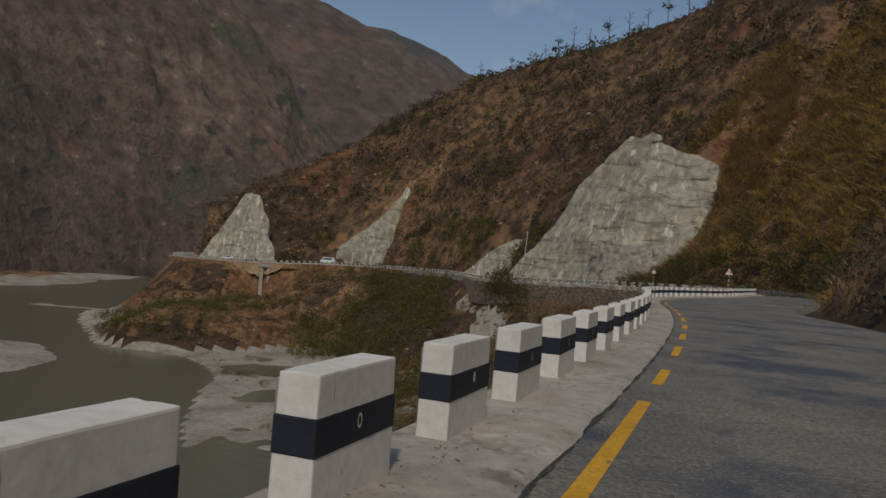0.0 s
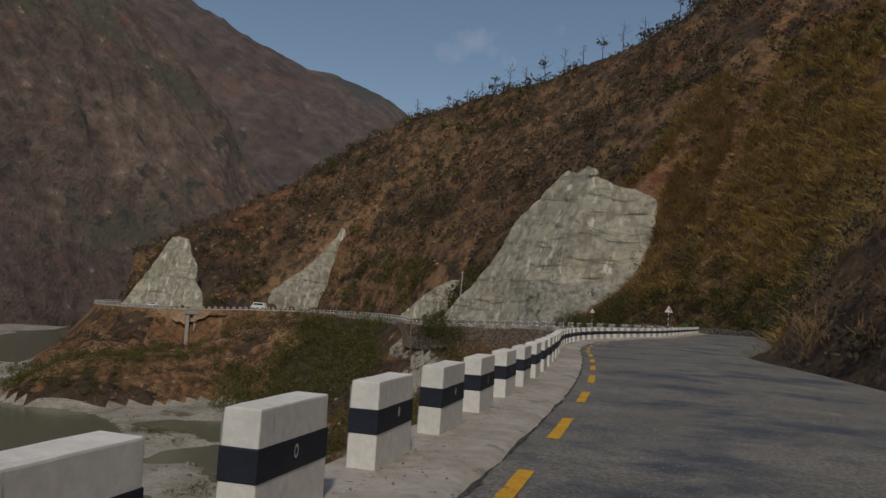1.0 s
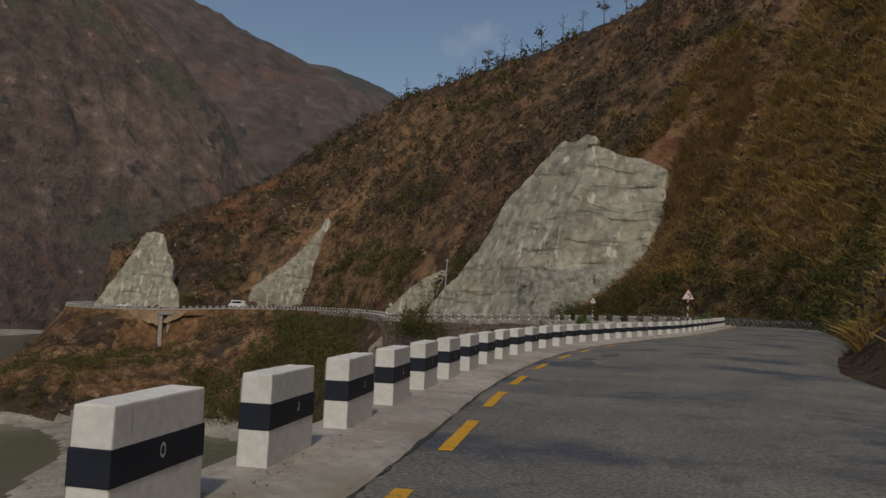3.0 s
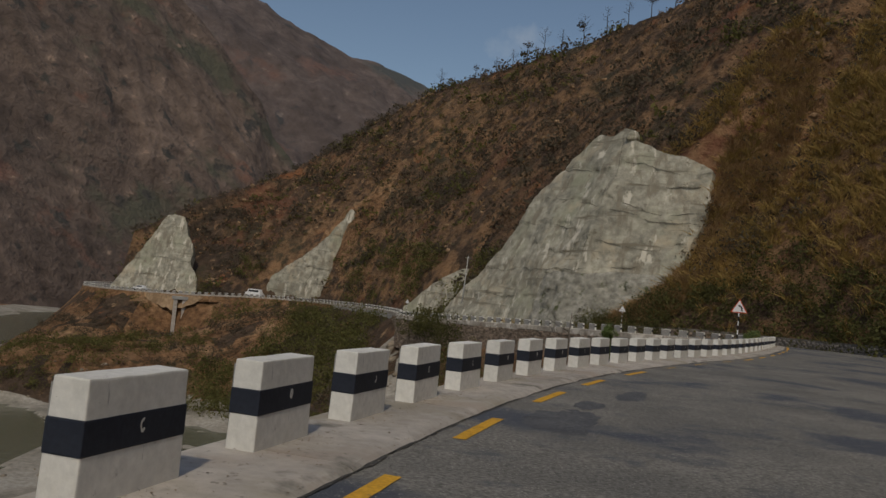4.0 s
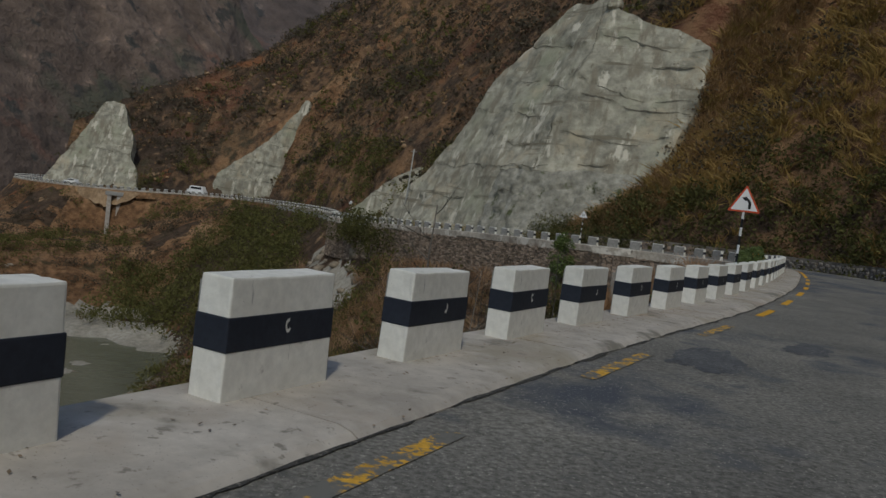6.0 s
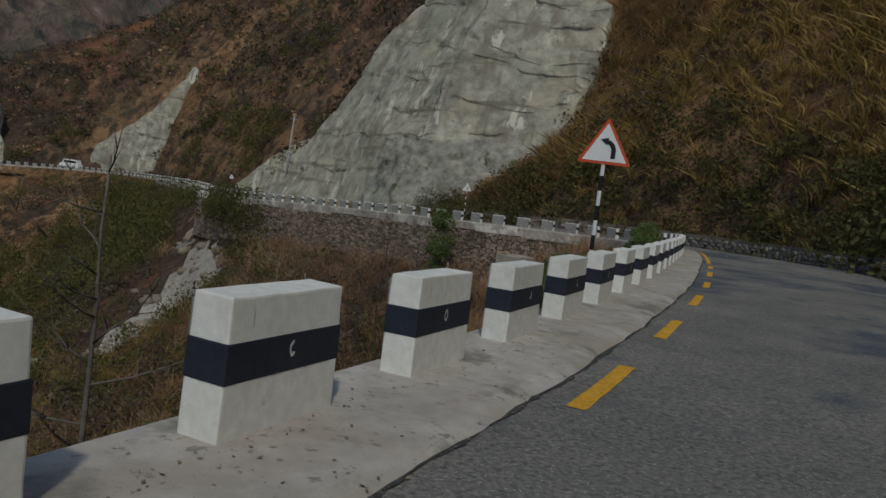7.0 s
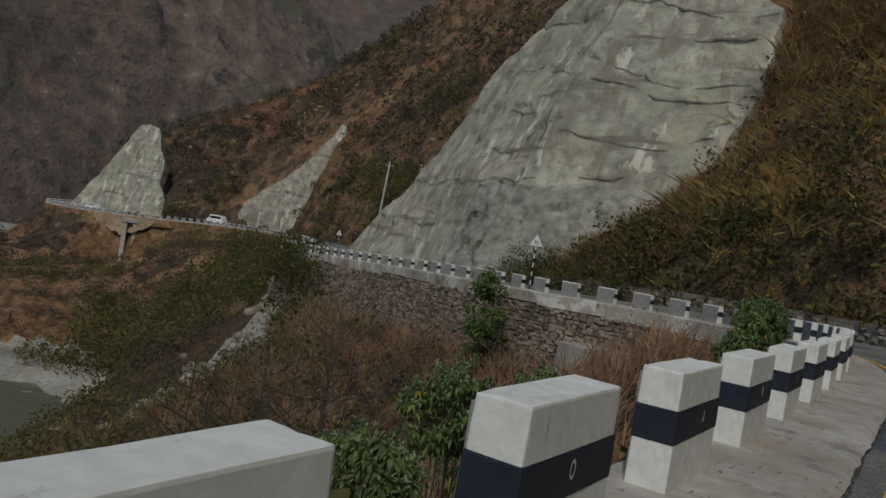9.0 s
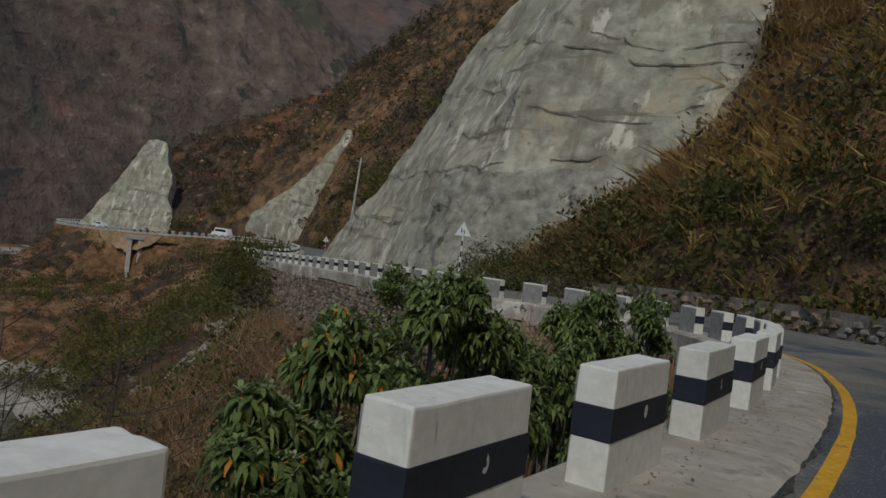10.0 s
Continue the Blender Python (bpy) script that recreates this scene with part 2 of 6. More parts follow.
def tube(points, radii, sides=8):
    """A closed tube along points."""
    verts, faces = [], []
    for i, (p, r) in enumerate(zip(points, radii)):
        p = Vector(p)
        d = (Vector(points[min(i + 1, len(points) - 1)]) - Vector(points[max(i - 1, 0)])).normalized()
        a = d.orthogonal().normalized()
        b = d.cross(a)
        for k in range(sides):
            t = 2 * math.pi * k / sides
            verts.append(p + float(r) * (math.cos(t) * a + math.sin(t) * b))
    for i in range(len(points) - 1):
        for k in range(sides):
            faces.append((i * sides + k, i * sides + (k + 1) % sides, (i + 1) * sides + (k + 1) % sides, (i + 1) * sides + k))
    faces.append(tuple(range(sides - 1, -1, -1)))
    faces.append(tuple((len(points) - 1) * sides + k for k in range(sides)))
    return verts, faces


def spline(points, steps=24):
    """Catmull-Rom through points, as an array."""
    p = np.array(points, float)
    p = np.vstack([2 * p[0] - p[1], p, 2 * p[-1] - p[-2]])
    t = np.linspace(0, 1, steps, endpoint=False)[:, None]
    out = []
    for a, b, c, d in zip(p[:-3], p[1:-2], p[2:-1], p[3:]):
        out.append(0.5 * (2 * b + (c - a) * t + (2 * a - 5 * b + 4 * c - d) * t**2 + (3 * b - a - 3 * c + d) * t**3))
    return np.vstack(out + [p[-2:-1]])


def resampled(points, gap):
    s = np.r_[0, np.cumsum(np.linalg.norm(np.diff(points[:, :2], axis=0), axis=1))]
    at = np.arange(0, s[-1], gap)
    return np.stack([np.interp(at, s, points[:, k]) for k in range(points.shape[1])], 1), at


# ---------------------------------------------------------------- plan
# Road-side foot line of the parapet: x, y and the height of the slab that the blocks stand on.
LINE, S = resampled(spline([
    (-16.96, -38.02, 0.846), (-8.16, -16.01, 0.506), (-3.81, -4.61, 0.326), (-0.4, 4.16, 0.195), (2.91, 13.13, 0.089), (5.92, 22.23, -0.038), (8.42, 31.42, -0.184), (10.29, 39.12, -0.35), (12.57, 46.41, -0.491), (15.62, 53.43, -0.603), (20.3, 61.82, -0.745), (25.5, 69.9, -0.844), (30.35, 78.17, -0.896), (34.77, 86.65, -1), (38.22, 93.53, -1.111), (40.31, 98.33, -1.169), (41.69, 102.97, -1.336), (42.24, 107, -1.492), (41.72, 111.01, -1.639), (40.1, 114.4, -1.76), (37.4, 117.1, -1.86), (34, 120, -2), (27, 130.6, -2.5), (17.5, 145, -3.3), (8, 159.5, -4), (6.5, 176, -4.3), (0, 197, -4.6), (-11, 220, -5.2), (-24, 239, -5.8), (-38, 248.5, -6.4), (-57, 252, -7.4), (-78, 259, -8), (-96, 278, -8.4), (-104, 310, -8.8), (-100, 350, -9.2)]), 0.4)
TAN = np.gradient(LINE[:, :2], axis=0)
TAN /= np.linalg.norm(TAN, axis=1)[:, None]
RIGHT = np.stack([TAN[:, 1], -TAN[:, 0]], 1)
ROAD_WIDTH, SLAB = 7.4, 0.74


def at_s(s, side=0.0, up=0.0):
    """A place on the plan: metres along the parapet, to the road side of it and up; and the heading."""
    p = [np.interp(s, S, LINE[:, k]) for k in range(3)]
    r = [np.interp(s, S, RIGHT[:, k]) for k in range(2)]
    return Vector((p[0] + side * r[0], p[1] + side * r[1], p[2] + up)), math.atan2(-r[1], r[0]) * -1


def s_near(x, y):
    i = int(np.argmin((LINE[:, 0] - x) ** 2 + (LINE[:, 1] - y) ** 2))
    return float(S[i] + (x - LINE[i, 0]) * TAN[i, 0] + (y - LINE[i, 1]) * TAN[i, 1])


SHORE, _ = resampled(spline([(-8, -120, 0), (-16, -20, 0), (-24, 60, 0), (-29, 88, 0), (-37, 113, 0), (-42, 136, 0), (-45, 157, 0), (-58, 176, 0), (-80, 187, 0), (-97, 214, 0), (-114, 250, 0), (-124, 310, 0), (-116, 420, 0), (-80, 620, 0)]), 2.0)
RIDGE, _ = resampled(spline([(170, -160, 130), (150, 20, 118), (118, 105, 104), (92, 160, 92), (70, 200, 75), (48, 231, 69), (29, 262, 69), (10, 278, 65), (-6, 306, 62), (-30, 328, 51), (-54, 325, 35), (-70, 316, 27), (-90, 306, 12)]), 2.0)
RIVER = -28.0
# feet of the smaller cuttings: from, to, foot height, lean
FACES = [(-36.5, 260, -17, 254.5, -5.6, 0.22), (-85, 271, -57, 265.6, -8.3, 0.38), (6.3, 201, 20, 192.5, -4.0, 0.25)]


def fbm(x, y, scale, octaves=5, seed=0.0):
    """Value noise on arrays, about -1 to 1."""
    total, amp, norm = np.zeros_like(x), 1.0, 0.0
    for o in range(octaves):
        fx, fy = x / scale * 2**o + 17.3 * o + seed, y / scale * 2**o - 9.1 * o + 2 * seed
        ix, iy = np.floor(fx), np.floor(fy)
        u, v = fx - ix, fy - iy
        u, v = u * u * (3 - 2 * u), v * v * (3 - 2 * v)

        def rnd(a, b):
            h = np.sin(a * 127.1 + b * 311.7) * 43758.5453
            return (h - np.floor(h)) * 2 - 1

        total += amp * (rnd(ix, iy) * (1 - u) * (1 - v) + rnd(ix + 1, iy) * u * (1 - v) + rnd(ix, iy + 1) * (1 - u) * v + rnd(ix + 1, iy + 1) * u * v)
        norm, amp = norm + amp, amp * 0.5
    return total / norm * 1.6


def nearest(px, py, line):
    """Distance to a polyline's samples and the index of the nearest, in slices."""
    dist, index = np.empty(px.size), np.empty(px.size, int)
    for a in range(0, px.size, 4000):
        d = (px[a : a + 4000, None] - line[None, :, 0]) ** 2 + (py[a : a + 4000, None] - line[None, :, 1]) ** 2
        i = d.argmin(1)
        index[a : a + 4000], dist[a : a + 4000] = i, np.sqrt(d[np.arange(i.size), i])
    return dist, index


def smooth_step(x, lo, hi):
    t = np.clip((x - lo) / (hi - lo), 0, 1)
    return t * t * (3 - 2 * t)


def stream_x(y):
    """The dry stream bed in the gully below the far wall."""
    return np.interp(y, [112, 126, 136, 146, 158, 172], [-12, -4, 4, 9, 9.5, 6])


def ground_height(px, py):
    """The height of the ground, and how far it is from the parapet (minus: below the road)."""
    px, py = np.asarray(px, float).ravel(), np.asarray(py, float).ravel()
    d, i = nearest(px, py, LINE)
    side = (px - LINE[i, 0]) * RIGHT[i, 0] + (py - LINE[i, 1]) * RIGHT[i, 1]
    signed = np.where(side >= 0, d, -d)
    zr = LINE[i, 2]
    ds, js = nearest(px, py, SHORE)
    dr, jr = nearest(px, py, RIDGE)
    n1, n2, n3 = fbm(px, py, 60, 5, 1.0), fbm(px, py, 14, 4, 5.0), fbm(px, py, 4, 3, 8.0)
    # below the road
    nj = np.minimum(js + 1, len(SHORE) - 1)
    tx, ty = SHORE[nj, 0] - SHORE[np.maximum(js - 1, 0), 0], SHORE[nj, 1] - SHORE[np.maximum(js - 1, 0), 1]
    in_river = ((px - SHORE[js, 0]) * ty - (py - SHORE[js, 1]) * tx) < 0
    wall = 4.6 - 3.2 * smooth_step(py, 74, 83) + 1.9 * smooth_step(py, 101, 112) - 2.95 * smooth_step(py, 168, 182)
    drop = wall * smooth_step(-signed, -2.6, -1.0)
    bay = np.exp(-(((px + 18) / 42) ** 2 + ((py - 165) / 50) ** 2))
    point = np.exp(-(((px + 64) / 26) ** 2 + ((py - 196) / 24) ** 2))
    u = np.clip(np.maximum(-signed, 0) / (d + ds + 1e-6), 0, 1)
    fall = (RIVER + 0.3 - zr + wall) * np.clip((1.35 + 1.0 * bay - 0.85 * point) * u, 0, 1) ** 0.85
    low = zr - drop + np.minimum(fall, 0) + (2.6 * n1 + 1.3 * n2 + 0.35 * n3) * smooth_step(d, 1, 14) * smooth_step(u, 1.0, 0.55) + (0.35 * n2 + 0.75 * n1) * smooth_step(u * (1 + bay), 0.6, 0.9)
    low = low + 4.4 * np.exp(-(((px - 36.6) / 4.5) ** 2 + ((py - 107.5) / 6) ** 2)) - 17.0 * np.exp(-(((px + 57.5) / 8.5) ** 2 + ((py - 244) / 9) ** 2)) * smooth_step(-signed, 0.3, 2.0)
    low = low - (1.6 + 1.2 * n2) * np.exp(-(((px - stream_x(py)) / 4.5) ** 2)) * smooth_step(py, 110, 130) * smooth_step(py, 178, 168)
    bar = 2.4 * np.exp(-(((px + 104) / 29) ** 2 + ((py - 151) / 34) ** 2)) + 1.2 * np.exp(-(((px + 128) / 22) ** 2 + ((py - 262) / 10) ** 2))
    far = 0.10 * np.maximum(0, -px - 165 - 12 * n1)
    bed = RIVER - 1.0 + bar + far + 0.25 * n2
    low = np.where(in_river, np.minimum(RIVER - 0.02 * ds, bed) * (bar + far < 0.3) + bed * (bar + far >= 0.3), low)
    # above the road
    dd = np.maximum(d - ROAD_WIDTH - SLAB - 1.6, 0)
    v = dd / (dd + dr + 1e-6)
    rise = (RIDGE[jr, 2] - zr) * (0.35 * v + 0.65 * v**0.8)
    gully = -np.abs(fbm(px + 0.7 * py, py * 0.3, 26, 4, 3.0)) * 7.0
    high = zr - 0.35 + rise + (3.5 * n1 + 1.6 * n2 + 0.5 * n3 + gully) * smooth_step(dd, 4, 30) * smooth_step(v, 1.0, 0.85) + 0.4 * n3 * smooth_step(dd, 0.5, 3)
    crag = smooth_step(fbm(px, py, 30, 3, 14.0), 0.2, 0.45) * smooth_step(dd, 12, 30) * smooth_step(v, 1.0, 0.9)
    high = high + crag * (2.4 * np.abs(fbm(px, py, 7, 3, 15.0)) + 1.4 * smooth_step(fbm(px, py, 5, 2, 16.0), 0.0, 0.2))
    # behind the crest the ground falls away
    ni, pi = np.minimum(jr + 1, len(RIDGE) - 1), np.maximum(jr - 1, 0)
    beyond = ((px - RIDGE[jr, 0]) * (RIDGE[ni, 1] - RIDGE[pi, 1]) - (py - RIDGE[jr, 1]) * (RIDGE[ni, 0] - RIDGE[pi, 0])) > 0
    high = np.where(beyond, np.maximum(RIDGE[jr, 2] - 0.55 * dr + 0.8 * n2, RIVER + 2), high)
    # the cuttings stand free of the hill
    a, p = (px - 40.7) * -0.55 + (py - 124) * 0.835, (px - 40.7) * 0.835 + (py - 124) * 0.55
    bank = np.interp(a, [-10, 2.5, 5.6, 6.6, 7.6, 9.2, 12.0, 20, 52], [40, 16, 11.5, 8.3, 6.6, 3.4, 1.4, 0.2, -0.2])
    cut = -1.9 - 0.048 * a + np.maximum(np.minimum(bank, 0.9 * np.maximum(p, 0)), (p - 0.7 * np.maximum(0, 21 - a)) / 0.43 - 2.2)
    high = np.where((a > -4) & (a < 49) & (p > -2), np.minimum(high, np.maximum(cut, zr - 0.4) + 0.3 * n3), high)
    for x0, y0, x1, y1, z0, lean in FACES:
        ln = math.hypot(x1 - x0, y1 - y0)
        ux, uy = (x1 - x0) / ln, (y1 - y0) / ln
        fa, fp = (px - x0) * ux + (py - y0) * uy, -(px - x0) * uy + (py - y0) * ux
        limit = z0 - 0.5 + np.maximum(fp - 0.8, 0) / lean
        high = np.where((fa > 0) & (fa < ln + 1) & (fp > -14), np.minimum(high, np.maximum(limit, zr - 0.4)), high)
    z = np.where(signed > 0, np.where(d < ROAD_WIDTH + SLAB + 0.6, zr - 0.45 - drop * (d < 2.6), high), low)
    return z, signed


def built_ground():
    def axis(*pieces):
        return np.concatenate([np.arange(a, b, st) for a, b, st in pieces])

    xs = axis((-420, -150, 9), (-150, -60, 3), (-60, 70, 1.25), (70, 130, 3), (130, 260, 9))
    ys = axis((-160, -12, 6), (-12, 20, 2.0), (20, 175, 1.25), (175, 335, 2.0), (335, 640, 9))
    gx, gy = np.meshgrid(xs, ys)
    z, signed = ground_height(gx, gy)
    w, h = len(xs), len(ys)
    i = (np.arange(h - 1)[:, None] * w + np.arange(w - 1)[None, :]).ravel()
    faces = np.stack([i, i + 1, i + w + 1, i + w], 1)
    zc = z[faces].mean(1)
    sc = signed[faces].mean(1)
    xc, yc = gx.ravel()[faces].mean(1), gy.ravel()[faces].mean(1)
    point = np.exp(-(((xc + 64) / 26) ** 2 + ((yc - 196) / 24) ** 2))
    idx = ((zc < RIVER + 2.2 - 1.5 * point) & (sc < 0)).astype(int)
    edge = fbm(xc, yc, 11, 4, 61.0)
    headland = (xc < -22 + 7 * edge) & (yc > 186 + 9 * edge) & (sc < 0) & (idx == 0) & (edge > -0.45)
    idx = np.where(headland, 2, idx)
    scar = (xc + 16 + 0.35 * (zc + 4) > 0) & (xc + 10.5 - 0.25 * (zc + 4) < 0) & (yc > 250) & (yc < 264) & (sc > 8)
    idx = np.where(scar, 2, idx)
    bed = (np.abs(xc - stream_x(yc)) < 3.3 + 2.0 * edge) & (yc > 140) & (yc < 174) & (sc < -1)
    idx = np.where(bed, 1, idx)
    me = mesh_from("ground", np.stack([gx.ravel(), gy.ravel(), z], 1), faces, [EARTH, GRAVEL, OCHRE_EARTH], True, idx)
    return tagged(part("ground", me, None), "dry brown hillside and valley floor with earth and gravel", "ground", kind="structure")


ground = built_ground()

water_me = mesh_from("river", [(-700, -300, RIVER), (60, -300, RIVER), (60, 900, RIVER), (-700, 900, RIVER)], [(0, 1, 2, 3)], WATER)
tagged(part("water", water_me, None), "still olive-green river in the valley bottom", "river", kind="structure")


def built_mountain(name, label, mat, skyline, crest, wave, feet, az0, az1, spurs, bumps, seed):
    """One flank of the far valley side: it climbs from its foot to a skyline given as degrees of height over bearings."""
    az = np.radians(np.linspace(az0, az1, 320))
    v = np.linspace(0, 1.25, 120)
    a, vv = np.meshgrid(az, v)
    deg = np.degrees(a)
    top = np.interp(deg, *zip(*skyline)) + 0.22 * fbm(deg, deg * 0, 2.2, 4, seed)
    crest = crest + wave * np.sin(deg * 0.11)
    foot = np.interp(deg, *zip(*feet))
    r = foot + (crest - foot) * vv
    x, y = r * np.sin(a), r * np.cos(a)
    height = (crest * np.tan(np.radians(top)) - RIVER) * np.where(vv <= 1, vv**0.92, 1 - 1.2 * (vv - 1))
    q = deg + 30 * vv
    spur = 0.6 * np.abs(fbm(q, vv * 7, 15, 3, seed)) + 0.25 * np.abs(fbm(q, vv * 14, 6, 3, seed + 7)) + 0.15 * np.abs(fbm(q, vv * 22, 2.2, 3, seed + 5))
    rough = fbm(x, y, 170, 5, seed + 2) * 1.0 + fbm(x, y, 40, 5, seed + 5) * 0.45 + 0.7 * smooth_step(fbm(x + 0.5 * y, y, 110, 5, seed + 11), 0.15, 0.24) + 0.35 * smooth_step(fbm(x, y, 45, 4, seed + 17), 0.2, 0.3)
    z = RIVER - 1 + height + (-spurs * spur * np.clip(vv, 0, 1) + bumps * rough) * smooth_step(vv, 0.02, 0.25) * (1 - 0.8 * smooth_step(vv, 0.6, 1.0))
    w, h = len(az), len(v)
    i = (np.arange(h - 1)[:, None] * w + np.arange(w - 1)[None, :]).ravel()
    me = mesh_from(name, np.stack([x.ravel(), y.ravel(), z.ravel()], 1), np.stack([i, i + 1, i + w + 1, i + w], 1), mat, True)
    return tagged(part(name, me, None), label, "mountain", kind="structure")


built_mountain("mountain", "bare brown mountain, greyed for haze, on the far side of the valley", HAZED_MOUNTAIN, [(-78, 30), (-45, 27), (-30, 24), (-20.6, 20.9), (-16.4, 19.7), (-12.3, 17.7), (-8.5, 16.4), (-5.2, 15.9), (-1.3, 14.6), (2, 13.0), (8, 11), (20, 9), (34, 8)], 1250, 120, [(-78, 215), (-40, 330), (-25, 520), (-5, 640), (34, 640)], -78, 34, 75, 15, 2.0)
built_mountain("mountain_flank", "dark brown scrubby mountain flank across the river", FLANK, [(-78, 33), (-45, 28.5), (-30, 25), (-22, 20.8), (-18.4, 18.0), (-16.5, 16.4), (-14.7, 14.6), (-12, 12.2), (-10.9, 9.6), (-9.5, 8.0), (-7, 5.8), (-4, 3.8), (0, 2.5)], 690, 10, [(-78, 230), (-40, 300), (-28, 420), (-20, 480), (-5, 560), (0, 580)], -78, 0, 42, 8, 5.0)


# ---------------------------------------------------------------- road
def strip(name, offsets, mat, s0, s1, step=1.0):
    """A ribbon along the plan; offsets: (side, up) across it, as a profile."""
    ss = np.arange(s0, s1, step)
    verts = [at_s(s, o, u)[0] for s in ss for o, u in offsets]
    k = len(offsets)
    faces = [(a * k + b, a * k + b + 1, (a + 1) * k + b + 1, (a + 1) * k + b) for a in range(len(ss) - 1) for b in range(k - 1)]
    return mesh_from(name, verts, faces, mat)


S_END = float(S[-1]) - 2
road = tagged(part("road", strip("road", [(SLAB - 0.15, -0.06), (SLAB + 2.5, -0.045), (SLAB + ROAD_WIDTH / 2, -0.03), (SLAB + ROAD_WIDTH, -0.08), (SLAB + ROAD_WIDTH + 0.7, -0.5)], ASPHALT, 0, S_END), None), "worn grey asphalt mountain road with dark patches", "road", kind="structure")
S_K1 = s_near(-0.42, 4.10)
BLOCK_AT = [0, 3, 6, 9, 12, 19, 22, 25, 28, 34, 37, 40, 43, 46, 49, 52]
BLOCK_S = [s_near(*p) for p in ((-0.42, 4.10), (1.59, 9.47), (3.53, 14.92), (5.36, 20.43), (6.99, 25.97), (10.28, 39.09), (11.94, 44.62), (14.03, 50.05), (16.53, 55.21), (22.42, 65.16), (25.56, 70.00), (28.57, 75.03), (31.40, 80.10), (34.09, 85.32), (36.70, 90.44), (39.22, 95.69))]
PITCH = 1.935


def block_s(k):
    if k < 0:
        return S_K1 + k * PITCH
    return float(np.interp(k, BLOCK_AT, BLOCK_S)) if k < 52 else BLOCK_S[-1] + (k - 52) * PITCH


def slab_edge(s):
    """How far the slab reaches from the parapet: a little less in the bend."""
    return SLAB - 0.09 * float(smooth_step(s - S_K1, 95, 104))


# slab of the parapet, cast in bays
def slab_bay(s0, s1):
    n = 25
    profile = [(SLAB + 0.02, -0.32), (SLAB + 0.02, -0.05), (SLAB - 0.03, -0.022), (SLAB - 0.12, 0.0), (-0.42, 0.0), (-0.45, -0.03), (-0.45, -0.5)]
    ss = np.linspace(s0 + 0.008, s1 - 0.008, n)
    verts = [at_s(s, o + (slab_edge(s) - SLAB + 0.035 * noise.noise((s * 0.9, 0, 0)) + 0.022 * noise.noise((s * 3.1, 5, 0)) + 0.014 * noise.noise((s * 9.0, 9, 0)) if o > 0.5 else 0), u)[0] for s in ss for o, u in profile]
    k = len(profile)
    faces = [(a * k + b, a * k + b + 1, (a + 1) * k + b + 1, (a + 1) * k + b) for a in range(n - 1) for b in range(k - 1)]
    faces += [tuple(range(k)), tuple((n - 1) * k + b for b in range(k - 1, -1, -1))]
    return mesh_from("slab", verts, faces, CONCRETE)


pavement = tagged(new("pavement"), "pale concrete verge slabs along the road edge", "pavement", kind="structure")
BAY = PITCH * 2
for k in range(-12, 110):
    s0 = S_K1 + k * BAY
    if s0 > 0 and s0 + BAY < S_END:
        part("slab", slab_bay(s0, s0 + BAY), None, pavement)

verge = strip("wall_verge", [(-0.44, -0.4), (-0.55, -5.6)], OLD_CONCRETE, 0, s_near(42.4, 107) + 1)
tagged(part("wall_verge", verge, None), "grey concrete retaining wall under the parapet", "wall", kind="structure")
far_verge = strip("wall_far_verge", [(-0.44, -0.4), (-0.5, -1.5)], OLD_CONCRETE, s_near(7.5, 161) + 17, s_near(-11, 220))
earth_verge = strip("wall_earth_verge", [(-0.44, -0.3), (-0.9, -2.0)], OCHRE_EARTH, s_near(-11, 220), S_END)
tagged(part("wall_earth_verge", earth_verge, None), "bare earth edge under the far road", "earth edge", kind="structure")
tagged(part("wall_far_verge", far_verge, None), "grey concrete retaining wall under the far parapet", "wall", kind="structure")

ss = np.linspace(s_near(-50.5, 251), s_near(-68, 255), 26)
verts = []
for n, q in enumerate(ss):
    env = math.sin(math.pi * n / 25) ** 0.6 * (0.8 + 0.35 * noise.noise((q * 0.4, 1.0, 0)))
    verts += [at_s(q, -0.55, -0.5)[0], at_s(q, -0.55 - 0.6 * env + 0.2 * noise.noise((q, 2.0, 0)), -0.5 - 2.2 * env)[0], at_s(q, -0.55 - 1.8 * env, -0.5 - 4.6 * env)[0]]
sandy = mesh_from("wall_sandy", verts, [(3 * a + b, 3 * a + b + 1, 3 * a + b + 4, 3 * a + b + 3) for a in range(25) for b in range(2)], SANDY, True)
tagged(part("wall_sandy", sandy, None), "bare tan earth face below the road by the pier", "earth face", kind="structure")

# crumbled dark joint between slab and asphalt
ss = np.arange(S_K1 - 12, s_near(40.2, 114.4), 0.12)
verts = []
for q in ss:
    wide = 0.03 + 0.06 * max(0, noise.noise((q * 1.3, 3.0, 0)) + 0.3) + 0.035 * noise.noise((q * 6.0, 8.0, 0))
    edge = slab_edge(q)
    verts += [at_s(q, edge - 0.08, -0.046)[0], at_s(q, edge + max(wide, 0.015), -0.05)[0]]
part("edge_joint", mesh_from("edge_joint", verts, [(2 * a, 2 * a + 1, 2 * a + 3, 2 * a + 2) for a in range(len(ss) - 1)], TAR), None, road, "crumbled dark tar joint")

# dark seal stains on the asphalt beside the line
SEAL = material("road_seal", [(0.3, (0.088, 0.091, 0.10)), (0.5, (0.115, 0.117, 0.125)), (0.7, (0.15, 0.15, 0.152))], 1.6, detail=8, fine=(24, 0.8), spots=[(42, 0.62, 0.67, (0.36, 0.345, 0.31)), (2.5, 0.6, 0.66, (0.19, 0.185, 0.17))], bump=0.6, bump_scale=45, bump_dist=0.015, rough=0.8)


